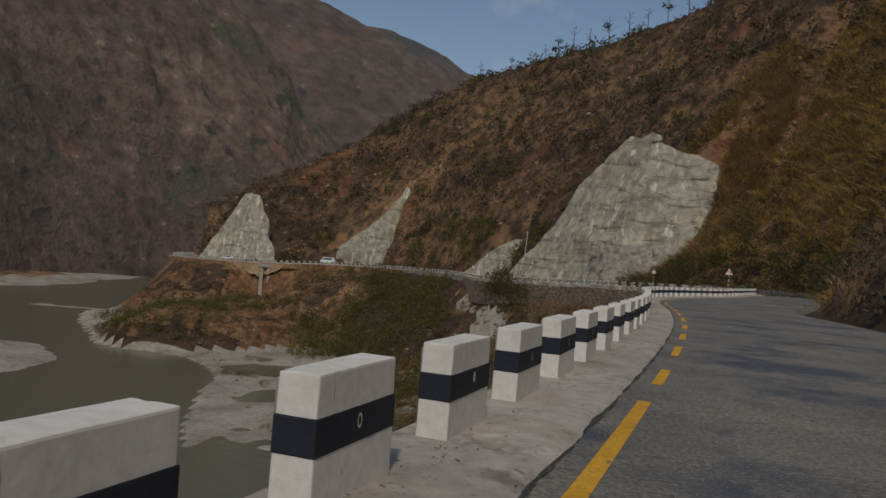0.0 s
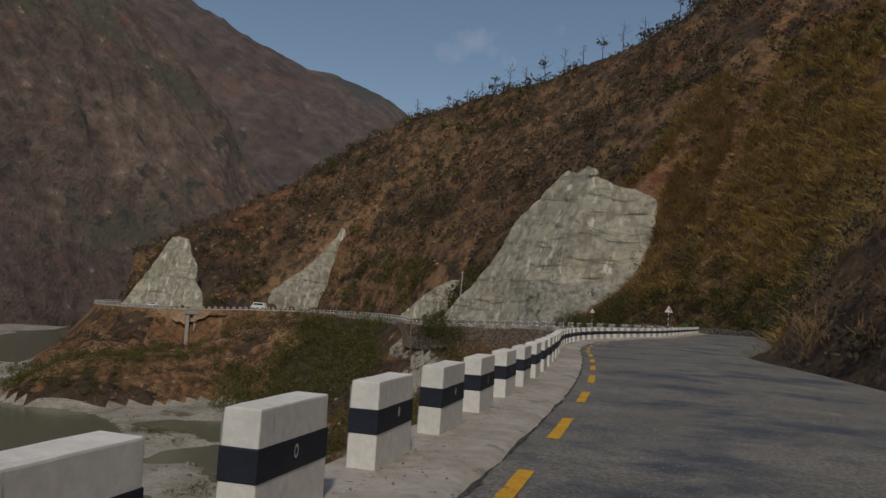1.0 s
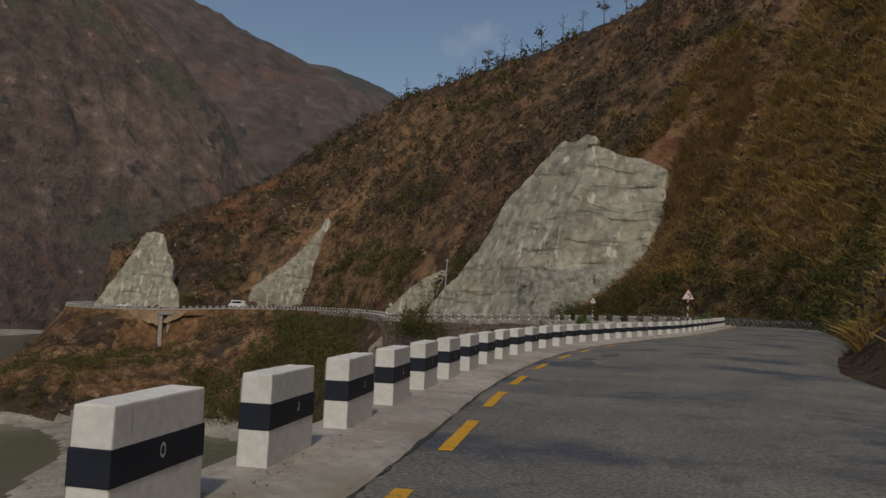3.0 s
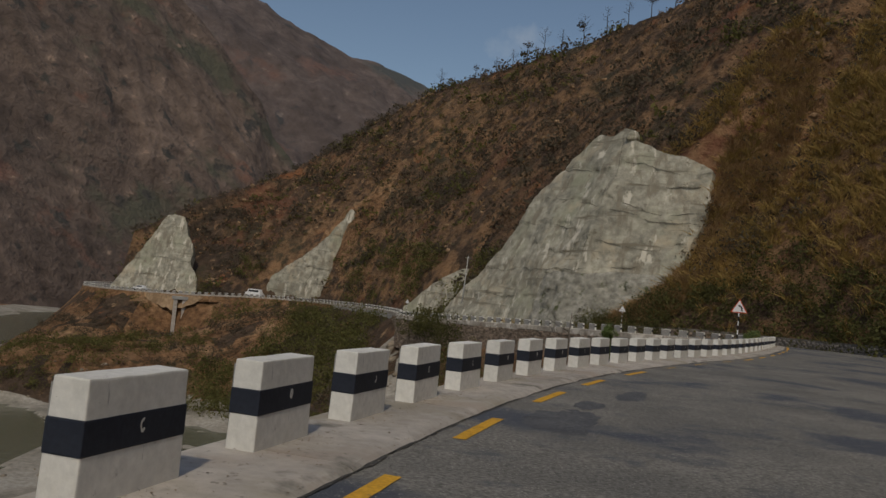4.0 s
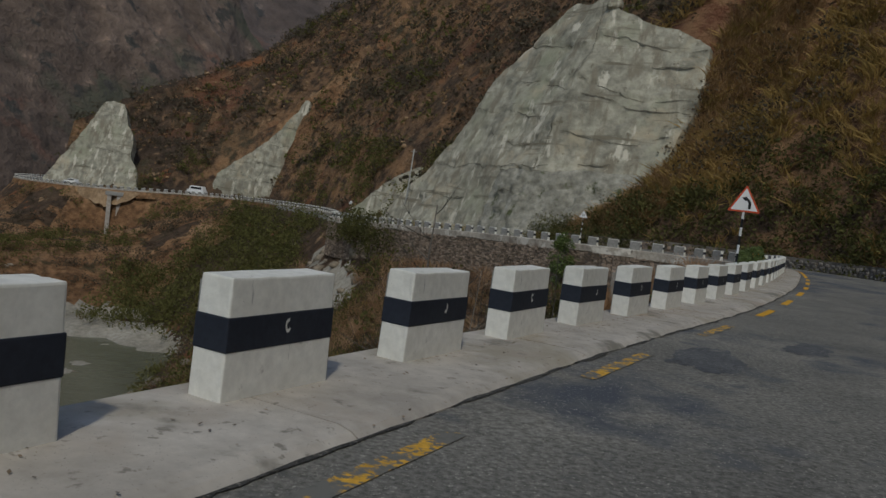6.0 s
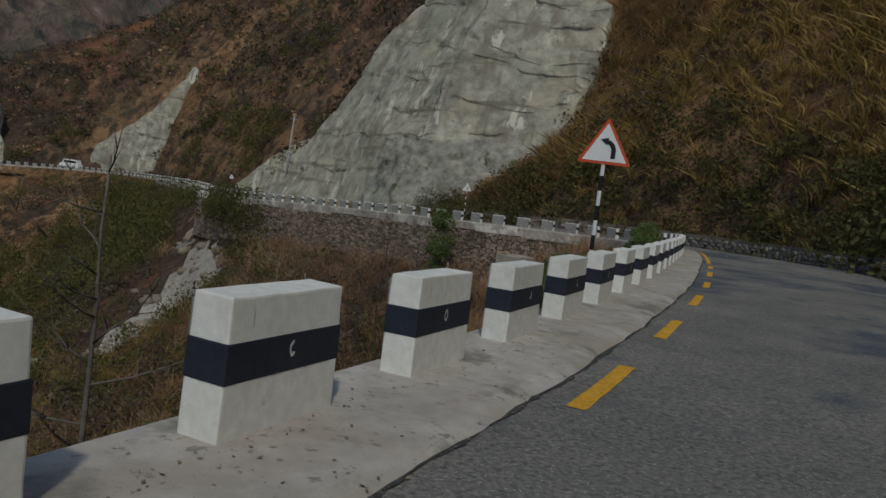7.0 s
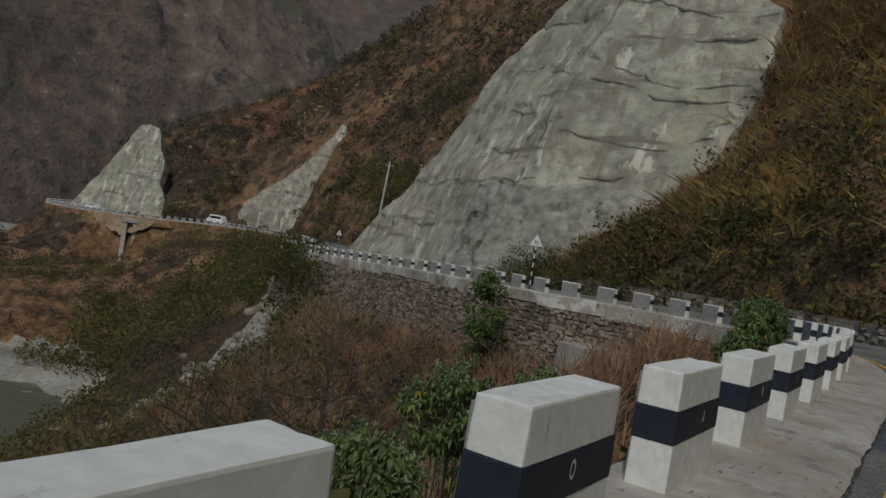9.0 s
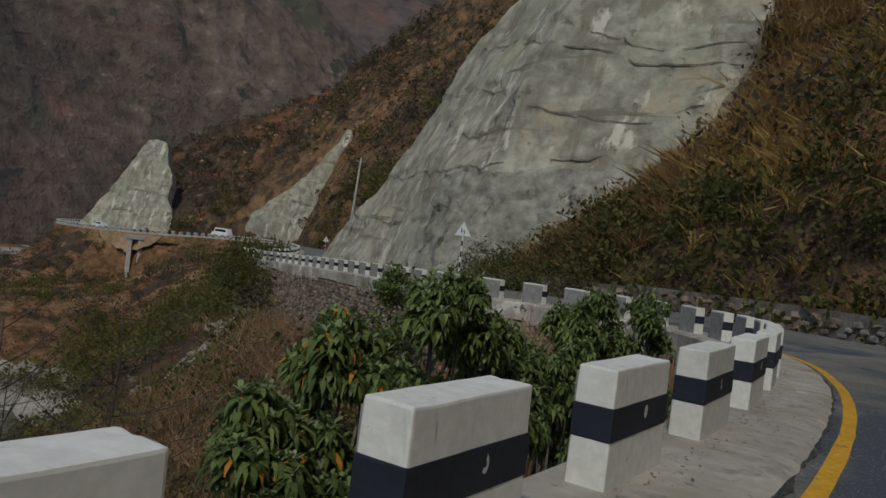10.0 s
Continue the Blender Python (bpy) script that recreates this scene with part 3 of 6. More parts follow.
def seal_stain(s, o, long, wide, seed):
    """A ragged stain on the road: rings that widen unevenly round its middle."""
    rim = []
    for i in range(72):
        a = 6.2832 * i / 72
        r = 1 + 0.45 * noise.noise((math.cos(a) * 1.3, math.sin(a) * 1.3, seed)) + 0.22 * noise.noise((math.cos(a) * 5, math.sin(a) * 5, seed)) + 0.10 * noise.noise((math.cos(a) * 16, math.sin(a) * 16, seed))
        rim.append((s + 0.5 * long * r * math.cos(a), max(o + 0.5 * wide * r * math.sin(a), SLAB + 0.12)))
    verts = [at_s(q, w, -0.056 + 0.00566 * (w - 0.59))[0] for q, w in [(s, o)] + rim]
    me = mesh_from("seal_stain", verts, [(0, i + 1, (i + 1) % 72 + 1) for i in range(72)], SEAL)
    part("seal_stain", me, None, road, "dark seal stain")


for s, o, long, wide in ((43.2, 1.75, 2.1, 0.95), (45.3, 1.75, 1.1, 0.4), (47.4, 2.1, 1.9, 0.5), (63.4, 1.6, 1.7, 0.75), (66.0, 2.3, 1.5, 0.5)):
    seal_stain(S_K1 + s, o, long, wide, s)

# dashed yellow edge line, solid through the bend
STARTS = [-5.4, -1.35, 4.75, 8.6, 12.4, 16.2, 19.95, 23.75, 27.1, 30.4, 33.7, 36.95, 40.75, 44.75, 48.5, 52.6, 56.9, 61.0, 65.45, 69.8, 73.6, 77.6, 81.5, 85.4, 89.3]
S_SOLID = S_K1 + 92.6
dashes = [(S_K1 + a, 4.7 if a == -1.35 else 1.85 + 0.15 * math.sin(a * 2.3)) for a in STARTS]
dashes += [(S_SOLID + k * 2.9, 2.9) for k in range(16)]
for s, length in dashes:
    ss = np.linspace(s, s + length, 9)
    verts = []
    for q in ss:
        mid = SLAB + 0.32 if s < S_SOLID else float(np.interp(q - S_K1, [92, 96, 101, 108], [1.0, 0.95, 0.885, 0.82]))
        for o in (mid - 0.07, mid + 0.07):
            w = 0.012 * noise.noise((q * 3.0, o * 9, 0))
            verts.append(at_s(q, o + w, -0.0525 + 0.006 * (o - SLAB))[0])
    me = mesh_from("edge_line", verts, [(2 * a, 2 * a + 1, 2 * a + 3, 2 * a + 2) for a in range(8)], YELLOW_WORN if 56 < s - S_K1 < 67 else YELLOW)
    part("edge_line", me, None, road)


# ---------------------------------------------------------------- parapet blocks
B_LEN, B_THICK, B_HIGH = 0.955, 0.25, 0.70


def parapet_block(kind):
    """One block; kinds differ in the pale number mark on the band and in their chipped corners."""
    rnd = random.Random(60 + kind)
    ob = tagged(new("parapet_block"), "white-painted concrete parapet block with a dark band", "parapet block", "parapet blocks along the road")
    bm = box(B_THICK, B_LEN, B_HIGH + 0.02, (-B_THICK / 2, B_LEN / 2, -0.02), 0.0, 0.96)
    bmesh.ops.subdivide_edges(bm, edges=bm.edges[:], cuts=5, use_grid_fill=True)
    bmesh.ops.bevel(bm, geom=[e for e in bm.edges if e.calc_face_angle(0.0) > 0.5], offset=0.014, segments=2, affect="EDGES", profile=0.6)
    for v in bm.verts:
        v.co += 0.0035 * Vector(noise.noise_vector(v.co * 5 + Vector((kind * 3.0, 0, 0))))
        chip = noise.noise(v.co * 9 + Vector((0, kind * 5.0, 0)))
        rim = (v.co.z > B_HIGH - 0.03) or v.co.y < 0.03 or v.co.y > B_LEN - 0.03
        if rim and chip > 0.35:
            v.co += (Vector((-B_THICK / 2, B_LEN / 2, B_HIGH / 2)) - v.co).normalized() * 0.035 * (chip - 0.3)
    part("body", bm, WHITE_PAINT, ob)
    band = part("band", box(B_THICK * 0.985 + 0.01, B_LEN * 0.985 + 0.01, 0.2, (-B_THICK / 2, B_LEN / 2, 0.28), 0.012, 0.995), DARK_PAINT, ob, "dark blue-black painted band")
    part("back_face", box(0.014, B_LEN * 0.95, B_HIGH * 0.94, (-B_THICK + 0.0, B_LEN / 2, 0.0)), OLD_CONCRETE, ob, "bare weathered concrete back")
    # unreadable number mark, simplified to a pale ring or part of one
    bm = bmesh.new()
    turns, inner = ((10, 0.62), (7, 0.5), (10, 0.15), (6, 0.35))[kind]
    y0, z0 = B_LEN * (0.5 + 0.03 * kind), 0.4 + 0.01 * rnd.uniform(-1, 1)
    rim = []
    for k in range(turns + 1):
        t = 2 * math.pi * (k + 2 * kind) / 10
        out = (0.026 + 0.006 * rnd.random(), 0.04 + 0.008 * rnd.random())
        rim.append([bm.verts.new((0.0055, y0 + out[0] * math.cos(t) * f, z0 + out[1] * math.sin(t) * f)) for f in (1, inner)])
    for p, q in zip(rim[:-1], rim[1:]):
        bm.faces.new((p[0], p[1], q[1], q[0]))
    part("mark", bm, NUMBER_MARK, band, "small pale unreadable number mark")
    return ob


first_blocks = [parapet_block(kind) for kind in range(4)]
rng = random.Random(4)
k0 = -14
for k in range(k0, 205):
    s = block_s(k)
    if s < 1 or s > S_END - 4:
        continue
    p, _ = at_s(s)
    q, _ = at_s(s + B_LEN)
    heading = math.degrees(math.atan2(-(q.x - p.x), q.y - p.y))
    m = pose(p.x, p.y, (p.z + q.z) / 2, math.degrees(math.atan2(q.z - p.z, B_LEN)) * 0.6 + rng.uniform(-0.4, 0.4), rng.uniform(-0.6, 0.6), heading + rng.uniform(-0.5, 0.5))
    if k < k0 + 4:
        first_blocks[k - k0].matrix_basis = m
    else:
        copy_thing(first_blocks[rng.randrange(4)], m)


# ---------------------------------------------------------------- sprayed rock faces
def line_distance(a, h, line):
    """Distance of points to a polyline and whether they lie above it."""
    best, above = np.full(a.shape, 99.0), np.zeros(a.shape)
    for (x0, y0), (x1, y1) in zip(line[:-1], line[1:]):
        dx, dy = x1 - x0, y1 - y0
        t = np.clip(((a - x0) * dx + (h - y0) * dy) / (dx * dx + dy * dy), 0, 1)
        ox, oy = a - x0 - t * dx, h - y0 - t * dy
        d = np.hypot(ox, oy)
        above = np.where(d < best, oy, above)
        best = np.minimum(best, d)
    return best, above


def rock_face(label, outline, place, step, seed, seams, joints, rubble=(0, 0, 0), thick=5.0, relief=0.6, panels=None):
    """A rough coated face: an outline in (along, up), which place(along, up) lays into the world. Seams and joints are lines in the
    same measure; the coat sags over each seam. Its panels are parts, with a skirt that runs back into the hill."""
    o = np.array(outline, float)
    us, hs = np.arange(o[:, 0].min() - step, o[:, 0].max() + 2 * step, step), np.arange(o[:, 1].min() - step, o[:, 1].max() + 2 * step, step)
    a, h = [g.ravel() for g in np.meshgrid(us, hs, indexing="ij")]
    aw, hw = a + 0.45 * step * fbm(a, h, 1.5, 2, seed), h + 0.45 * step * fbm(a, h, 1.5, 2, seed + 9)
    flag = np.zeros(a.shape, bool)
    for i in range(len(o)):
        (xa, ya), (xb, yb) = o[i], o[(i + 1) % len(o)]
        if ya != yb:
            flag ^= ((ya > hw) != (yb > hw)) & (aw < (xb - xa) * (hw - ya) / (yb - ya) + xa)
    out = relief * (1.0 * fbm(a, h * 1.3, 11, 4, seed) + 0.6 * fbm(a, h, 3.4, 4, seed + 2))
    wob_a, wob_h = a + 0.5 * fbm(a, h, 2.5, 3, seed + 5), h + 0.55 * fbm(a, h, 3.0, 3, seed + 6)
    for k, line in enumerate(seams):
        d, up = line_distance(wob_a, wob_h, line)
        solid = smooth_step(fbm(a, h, 4, 2, seed + 20 + k), -0.55, -0.1)
        out += solid * np.where(up > 0, 0.15 * np.exp(-d / 0.9), -0.08 * np.exp(-d / 0.8))
        g = solid * np.clip(1 - d / (1.15 * step), 0, 1)
        out -= 0.12 * g
    for k, line in enumerate(joints):
        d, _ = line_distance(wob_a, wob_h, line)
        g = np.clip(1 - d / (1.3 * step), 0, 1) * smooth_step(fbm(a, h, 3, 2, seed + 40 + k), -0.8, -0.2)
        out += 0.12 * np.exp(-d / 0.8) - 0.2 * g
    r_low, r_from, r_to = rubble
    broken = smooth_step(h, r_low + 1, r_low - 0.5) * smooth_step(a, r_to + 1.5, r_to - 1.5) * (a > r_from)
    cell = np.floor(a * 0.9 + 0.6 * np.floor(h * 1.1 + 0.4 * fbm(a, h, 3, 2, 3.0)) + 0.5 * fbm(a, h, 2, 2, 4.0))
    lump = np.sin(cell * 12.9 + np.floor(h * 1.1) * 78.2) * 43758.5453
    out += broken * 0.6 * (lump - np.floor(lump) - 0.4)
    nh = len(hs)
    groups, used = {}, {}
    for i in range(len(us) - 1):
        for j in range(nh - 1):
            f = (i * nh + j, (i + 1) * nh + j, (i + 1) * nh + j + 1, i * nh + j + 1)
            if sum(flag[q] for q in f) < 3:
                continue
            key = panels(us[i], hs[j]) if panels else "coat_panel"
            groups.setdefault(key, []).append(f)
            for e in zip(f, f[1:] + f[:1]):
                used[tuple(sorted(e))] = used.get(tuple(sorted(e)), 0) + 1
    rim = [e for e, c in used.items() if c == 1]
    # the rim follows the outline, a little ragged
    at_rim = np.array(sorted({q for e in rim for q in e}))
    ra, rh, best = aw[at_rim], hw[at_rim], np.full(len(at_rim), 99.0)
    na, nb = ra.copy(), rh.copy()
    for i in range(len(o)):
        (xa, ya), (xb, yb) = o[i], o[(i + 1) % len(o)]
        t = np.clip(((ra - xa) * (xb - xa) + (rh - ya) * (yb - ya)) / ((xb - xa) ** 2 + (yb - ya) ** 2), 0, 1)
        ca, cb = xa + t * (xb - xa), ya + t * (yb - ya)
        d = np.hypot(ra - ca, rh - cb)
        na, nb, best = np.where(d < best, ca, na), np.where(d < best, cb, nb), np.minimum(d, best)
    aw[at_rim] = na + 0.22 * fbm(ra, rh, 1.8, 3, seed + 31)
    hw[at_rim] = nb + 0.22 * fbm(ra, rh, 1.8, 3, seed + 37)
    verts = []
    for q in range(a.size):
        p, nrm = place(float(aw[q]), float(hw[q]))
        verts.append(Vector(p) + float(out[q]) * Vector(nrm))
    twin = {}
    _, nrm = place(float(o[:, 0].mean()), float(o[:, 1].mean()))
    for e in rim:
        for q in e:
            if q not in twin:
                twin[q] = len(verts)
                verts.append(verts[q] - thick * Vector(nrm) + Vector((0, 0, -0.4 * thick)))
    groups["edge"] = [(p, q, twin[q], twin[p]) for p, q in rim]
    ob = tagged(new("rock_face"), label, "rock face", "coated rock faces above the road")
    for key, faces in groups.items():
        keep = sorted({q for f in faces for q in f})
        new_id = {q: n for n, q in enumerate(keep)}
        me = mesh_from(key, [verts[q] for q in keep], [[new_id[q] for q in f] for f in faces], RUBBLE if key == "rubble_base" else ROCK_COAT, True)
        part(key, me, None, ob, "broken rubble rock" if key == "rubble_base" else "")
    # thin dark cracks along seams and joints
    for k, line in enumerate(seams + joints):
        pts, _ = resampled(spline([(x, y, 0) for x, y in line], 12), 0.25)
        pa, ph = pts[:, 0] + 0.35 * fbm(pts[:, 0], pts[:, 1], 1.6, 3, seed + k), pts[:, 1] + 0.45 * fbm(pts[:, 0], pts[:, 1], 2.2, 3, seed + 7 + k)
        runs, alive = [], False
        for n in range(len(pa)):
            wide = 0.035 + 0.075 * noise.noise((pa[n] * 0.35, ph[n] * 0.35, seed + k)) + 0.03 * noise.noise((pa[n] * 3, ph[n] * 3, seed))
            i, j = int(round((pa[n] - us[0]) / step)), int(round((ph[n] - hs[0]) / step))
            ok = wide > 0.015 and 0 <= i < len(us) and 0 <= j < nh and flag[i * nh + j]
            if ok:
                q = i * nh + j
                t = Vector((pa[min(n + 1, len(pa) - 1)] - pa[max(n - 1, 0)], ph[min(n + 1, len(pa) - 1)] - ph[max(n - 1, 0)], 0)).normalized() * wide
                if not alive:
                    runs.append([])
                for sign in (1, -1):
                    p, nrm = place(float(pa[n] - sign * t.y), float(ph[n] + sign * t.x))
                    runs[-1].append(Vector(p) + float(out[q] + 0.09) * Vector(nrm))
            alive = ok
        for cv in runs:
            if len(cv) > 6:
                part("crack", mesh_from("crack", cv, [(2 * m, 2 * m + 1, 2 * m + 3, 2 * m + 2) for m in range(len(cv) // 2 - 1)], CRACK), None, ob, "dark crack")
    return ob


def place_main(a, h):
    # along the inner road edge, leaning back
    p = 0.43 * h + 0.7 * max(0.0, 21 - a) * min(1, max(0, h) / 12 + 0.35)
    x, y = 40.7 - 0.55 * a + 0.835 * p, 124 + 0.835 * a + 0.55 * p
    return (x, y, -1.9 - 0.048 * a + h), Vector((-0.835, -0.55, 0.43)).normalized()


JOINT = [(24, 31), (21.5, 24.5), (21.5, 20.5), (22, 16.5), (21, 13), (21.5, 8), (22, 3)]


def main_panel(a, h):
    if h < 7.6 and a < 27:
        return "rubble_base"
    side = np.interp(h, [q[1] for q in JOINT[::-1]], [q[0] for q in JOINT[::-1]])
    return "left_panel" if a > side else "right_panel"


main_face = rock_face("tall pale grey rock cutting coated with cracked sprayed concrete", [(49, -1), (48.6, 1.6), (46.5, 5.5), (44, 8.4), (41, 12), (39.5, 15.5), (38, 20.5), (35, 24.5), (33, 27), (29, 30.5), (25, 29.5), (23.4, 30.6), (21.8, 30), (20.5, 28), (16.2, 26), (12, 24.3), (10.2, 23.3), (9.6, 19), (9.4, 15), (9.6, 11), (10.2, 7.5), (11, 3), (11, -1)], place_main, 0.3, 3.0,
    [[(34.5, 20.5), (27, 19), (21, 17.5), (17, 16.5), (13.5, 15), (9, 15)], [(21, 19), (18, 18), (14, 16.5), (9, 16.8)], [(34, 25.5), (28, 24.5), (22.5, 23.5)], [(21, 25), (16, 23.3), (12, 22.3), (9.5, 22.6)],
     [(33, 13), (30, 11.5), (25.5, 10.5), (23, 12), (21, 13.3)], [(43, 9), (34, 8.5), (27, 8), (21, 8), (14, 8.6)], [(39.5, 16.5), (30, 15.4), (24, 14.4)], [(21, 12.8), (16, 11.4), (10.5, 12.2)], [(47, 5), (38, 4.3), (30, 4.2), (23, 5)], [(20, 21.5), (15, 20.4), (11, 20.8)]],
    [JOINT], (7.4, 8, 27), 2.5, 0.45, main_panel)


def boulder_mesh(size, seed):
    bm = bmesh.new()
    bmesh.ops.create_icosphere(bm, subdivisions=3, radius=size)
    for v in bm.verts:
        v.co *= 1 + 0.28 * noise.fractal(v.co / size * 0.9 + Vector((seed, 0, 0)), 1.0, 2.0, 4)
        v.co.z *= 0.85
    return bm


cap_at, _ = place_main(21.4, 29.6)
part("cap_boulder", boulder_mesh(1.0, 5.0), ROCK_COAT, main_face, "rounded boulder on the top edge", pose(cap_at[0], cap_at[1], cap_at[2] - 0.75))


def flat_place(x0, y0, x1, y1, z0, lean):
    d = Vector((x1 - x0, y1 - y0, 0))
    n = Vector((d.y, -d.x, 0)).normalized()
    d.normalize()

    def place(a, h):
        q = Vector((x0, y0, z0)) + a * d + Vector((0, 0, h)) - n * lean * h
        return q, (n + Vector((0, 0, lean))).normalized()

    return place


def low_panel(limit):
    return lambda a, h: "lower_panel" if h < limit else "upper_panel"


rock_face("pointed pale rock cutting coated with sprayed concrete", [(0, -1.5), (0, 0), (1.1, 5), (5, 8.5), (9.8, 12), (13.5, 15), (16.7, 18.6), (19.5, 22.5), (22.2, 26.8), (23.2, 26.2), (24, 21), (22, 15.3), (20.4, 9.3), (18.2, 4), (17.6, 0), (17.6, -1.5)], flat_place(*FACES[0]), 0.4, 11.0,
    [[(0, 4), (7, 4.6), (13, 4.0), (19, 4.6)], [(6, 8.5), (12, 9), (20, 8.2)], [(12, 13.5), (20, 14)], [(15, 19), (21, 18.5)]], [[(12, 0), (13, 6), (14.5, 12)]], (0, 0, 0), 2.0, 0.45, low_panel(8.6))
rock_face("blunt grey-green rock cutting coated with sprayed concrete", [(0, -1.5), (0, 0), (2.2, 6), (5.6, 12), (8.8, 18.5), (10.8, 23.6), (13, 24.3), (16.8, 23.6), (19.4, 18.6), (22.4, 14.5), (23.2, 9), (26.4, 5.5), (28, 0), (28, -1.5)], flat_place(*FACES[1]), 0.4, 17.0,
    [[(0, 4.5), (9, 5.2), (16, 4.4), (26, 5)], [(4, 9.5), (12, 10.4), (23, 9.6)], [(7, 14.6), (14, 15), (22, 14.4)], [(10, 19.5), (20, 20)]], [[(13, 0), (12, 7), (14, 14), (15, 22)]], (0, 0, 0), 2.0, 0.5, low_panel(10))
rock_face("low rounded rock cutting coated with sprayed concrete", [(0, -1.5), (0, 0), (4, 4), (8, 7.2), (12, 9.2), (15, 9.6), (15.5, 5), (15, 0), (15, -1.5)], flat_place(*FACES[2]), 0.4, 23.0,
    [[(2, 3), (8, 3.6), (15, 3.2)], [(6, 6), (15, 6.4)]], [], (0, 0, 0), 2.5, 0.4, low_panel(3.4))


# ---------------------------------------------------------------- walls of stone
def stone_mesh(rnd):
    bm = bmesh.new()
    bmesh.ops.create_cube(bm, size=1.0)
    for v in bm.verts:
        v.co = Vector((v.co.x * rnd.uniform(0.75, 1.0), v.co.y * rnd.uniform(0.8, 1.0), v.co.z * rnd.uniform(0.75, 1.0)))
    bmesh.ops.bevel(bm, geom=bm.edges[:], offset=0.12, segments=1, affect="EDGES")
    me = bpy.data.meshes.new("stone")
    bm.to_mesh(me)
    bm.free()
    me.materials.append(STONE)
    return me


STONES = [stone_mesh(random.Random(k)) for k in range(6)]


def rubble_wall(name, label, s0, s1, side, base, high, course, length, near, seed):
    """A mortared rubble wall along the plan: a core, the stones of one stretch as pieces, the rest joined."""
    rnd = random.Random(seed)
    ob = tagged(new(name), label, "stone wall", kind="structure")
    ss = np.arange(s0, s1, 1.0)
    inner = 0.35
    verts, faces = [], []
    for s in ss:
        for o, u in ((side, base), (side, base + high - 0.03), (side + inner, base + high - 0.03), (side + inner, base)):
            verts.append(at_s(s, o, u)[0])
    for a in range(len(ss) - 1):
        for b in range(3):
            faces.append((a * 4 + b, a * 4 + b + 1, a * 4 + b + 5, a * 4 + b + 4))
    part("core", mesh_from("core", verts, faces, MORTAR), None, ob, "grey mortar core")
    count, bulk_v, bulk_f = 0, [], []
    rows = int(high / course)
    cube = [(-0.5, -0.5, -0.5), (0.5, -0.5, -0.5), (0.5, 0.5, -0.5), (-0.5, 0.5, -0.5), (-0.42, -0.42, 0.5), (0.42, -0.42, 0.5), (0.42, 0.42, 0.5), (-0.42, 0.42, 0.5)]
    quads = [(4, 5, 6, 7), (0, 1, 5, 4), (1, 2, 6, 5), (2, 3, 7, 6), (3, 0, 4, 7)]
    out = -1 if side > 2 else -1
    for r in range(rows):
        s = s0 + rnd.uniform(0, length)
        while s < s1:
            ln = length * rnd.uniform(0.6, 1.5)
            p, _ = at_s(s + ln / 2, side + out * 0.05, base + (r + 0.5) * course + rnd.uniform(-0.05, 0.05))
            q, _ = at_s(s + ln, side, base)
            o, _ = at_s(s, side, base)
            heading = math.degrees(math.atan2(q.y - o.y, q.x - o.x))
            m = pose(p.x, p.y, p.z, rnd.uniform(-8, 8), rnd.uniform(-12, 12), heading) @ Matrix.Diagonal((ln * 0.92, 0.16 * rnd.uniform(0.8, 1.3), course * rnd.uniform(0.65, 1.2), 1))
            if near[0] < s < near[1] and count < 300:
                st = new("stone", STONES[rnd.randrange(6)])
                st.parent, st.matrix_basis = ob, m
                count += 1
            else:
                k = len(bulk_v)
                turn = m @ pose(0, 0, 0, -90, 0, 0)
                bulk_v += [turn @ Vector(c) for c in cube]
                bulk_f += [tuple(k + i for i in f) for f in quads]
            s += ln
    if bulk_v:
        tagged(part("stones", mesh_from("stones", bulk_v, bulk_f, STONE_MASS), None, ob), kind="stuff")
    return ob


S_BEND, S_GULLY, S_CORNER = s_near(41.7, 103), s_near(41.9, 111), s_near(7.5, 161)
rubble_wall("wall_gully", "rough rubble retaining wall below the road", s_near(42.4, 107), S_CORNER + 19, -0.52, -5.2, 4.65, 0.19, 0.36, (S_GULLY, S_GULLY + 12), 3)
rubble_wall("wall_inner", "low mortared rubble wall at the foot of the hill", s_near(38, 93.6), s_near(27, 130.6), SLAB + ROAD_WIDTH + 0.45, -0.3, 1.15, 0.23, 0.36, (s_near(40.1, 98.4), S_GULLY + 3), 5)


# concrete band on top of the retaining wall, in bays
COPING = material("coping_concrete", [(0.3, (0.30, 0.265, 0.225)), (0.5, (0.42, 0.375, 0.32)), (0.7, (0.52, 0.47, 0.41))], 0.8, detail=8, fine=(4, 0.4), spots=[(0.7, 0.54, 0.60, (0.62, 0.58, 0.52)), (0.5, 0.58, 0.66, (0.24, 0.20, 0.165)), (1.6, 0.6, 0.68, (0.17, 0.15, 0.125))], bump=0.4, bump_scale=8, bump_dist=0.03, by_object=0.15)


def coping():
    ob = tagged(new("wall_coping"), "stained pale concrete band under the parapet", "concrete wall", kind="structure")
    s = s_near(42.4, 107)
    k = 0
    while s < S_CORNER + 17:
        ss = np.linspace(s + 0.01, s + 3.82, 3)
        lift = -0.55 - 0.22 * ((k * 7) % 4) / 3
        verts = [at_s(q, o, u)[0] for q in ss for o, u in ((-0.46, -0.02), (-0.62, -0.06), (-0.64, lift), (-0.4, lift))]
        faces = [(a * 4 + b, a * 4 + b + 1, a * 4 + b + 5, a * 4 + b + 4) for a in range(2) for b in range(3)] + [(0, 1, 2, 3), (11, 10, 9, 8)]
        part("panel", mesh_from("panel", verts, faces, COPING), None, ob)
        s += 3.84
        k += 1


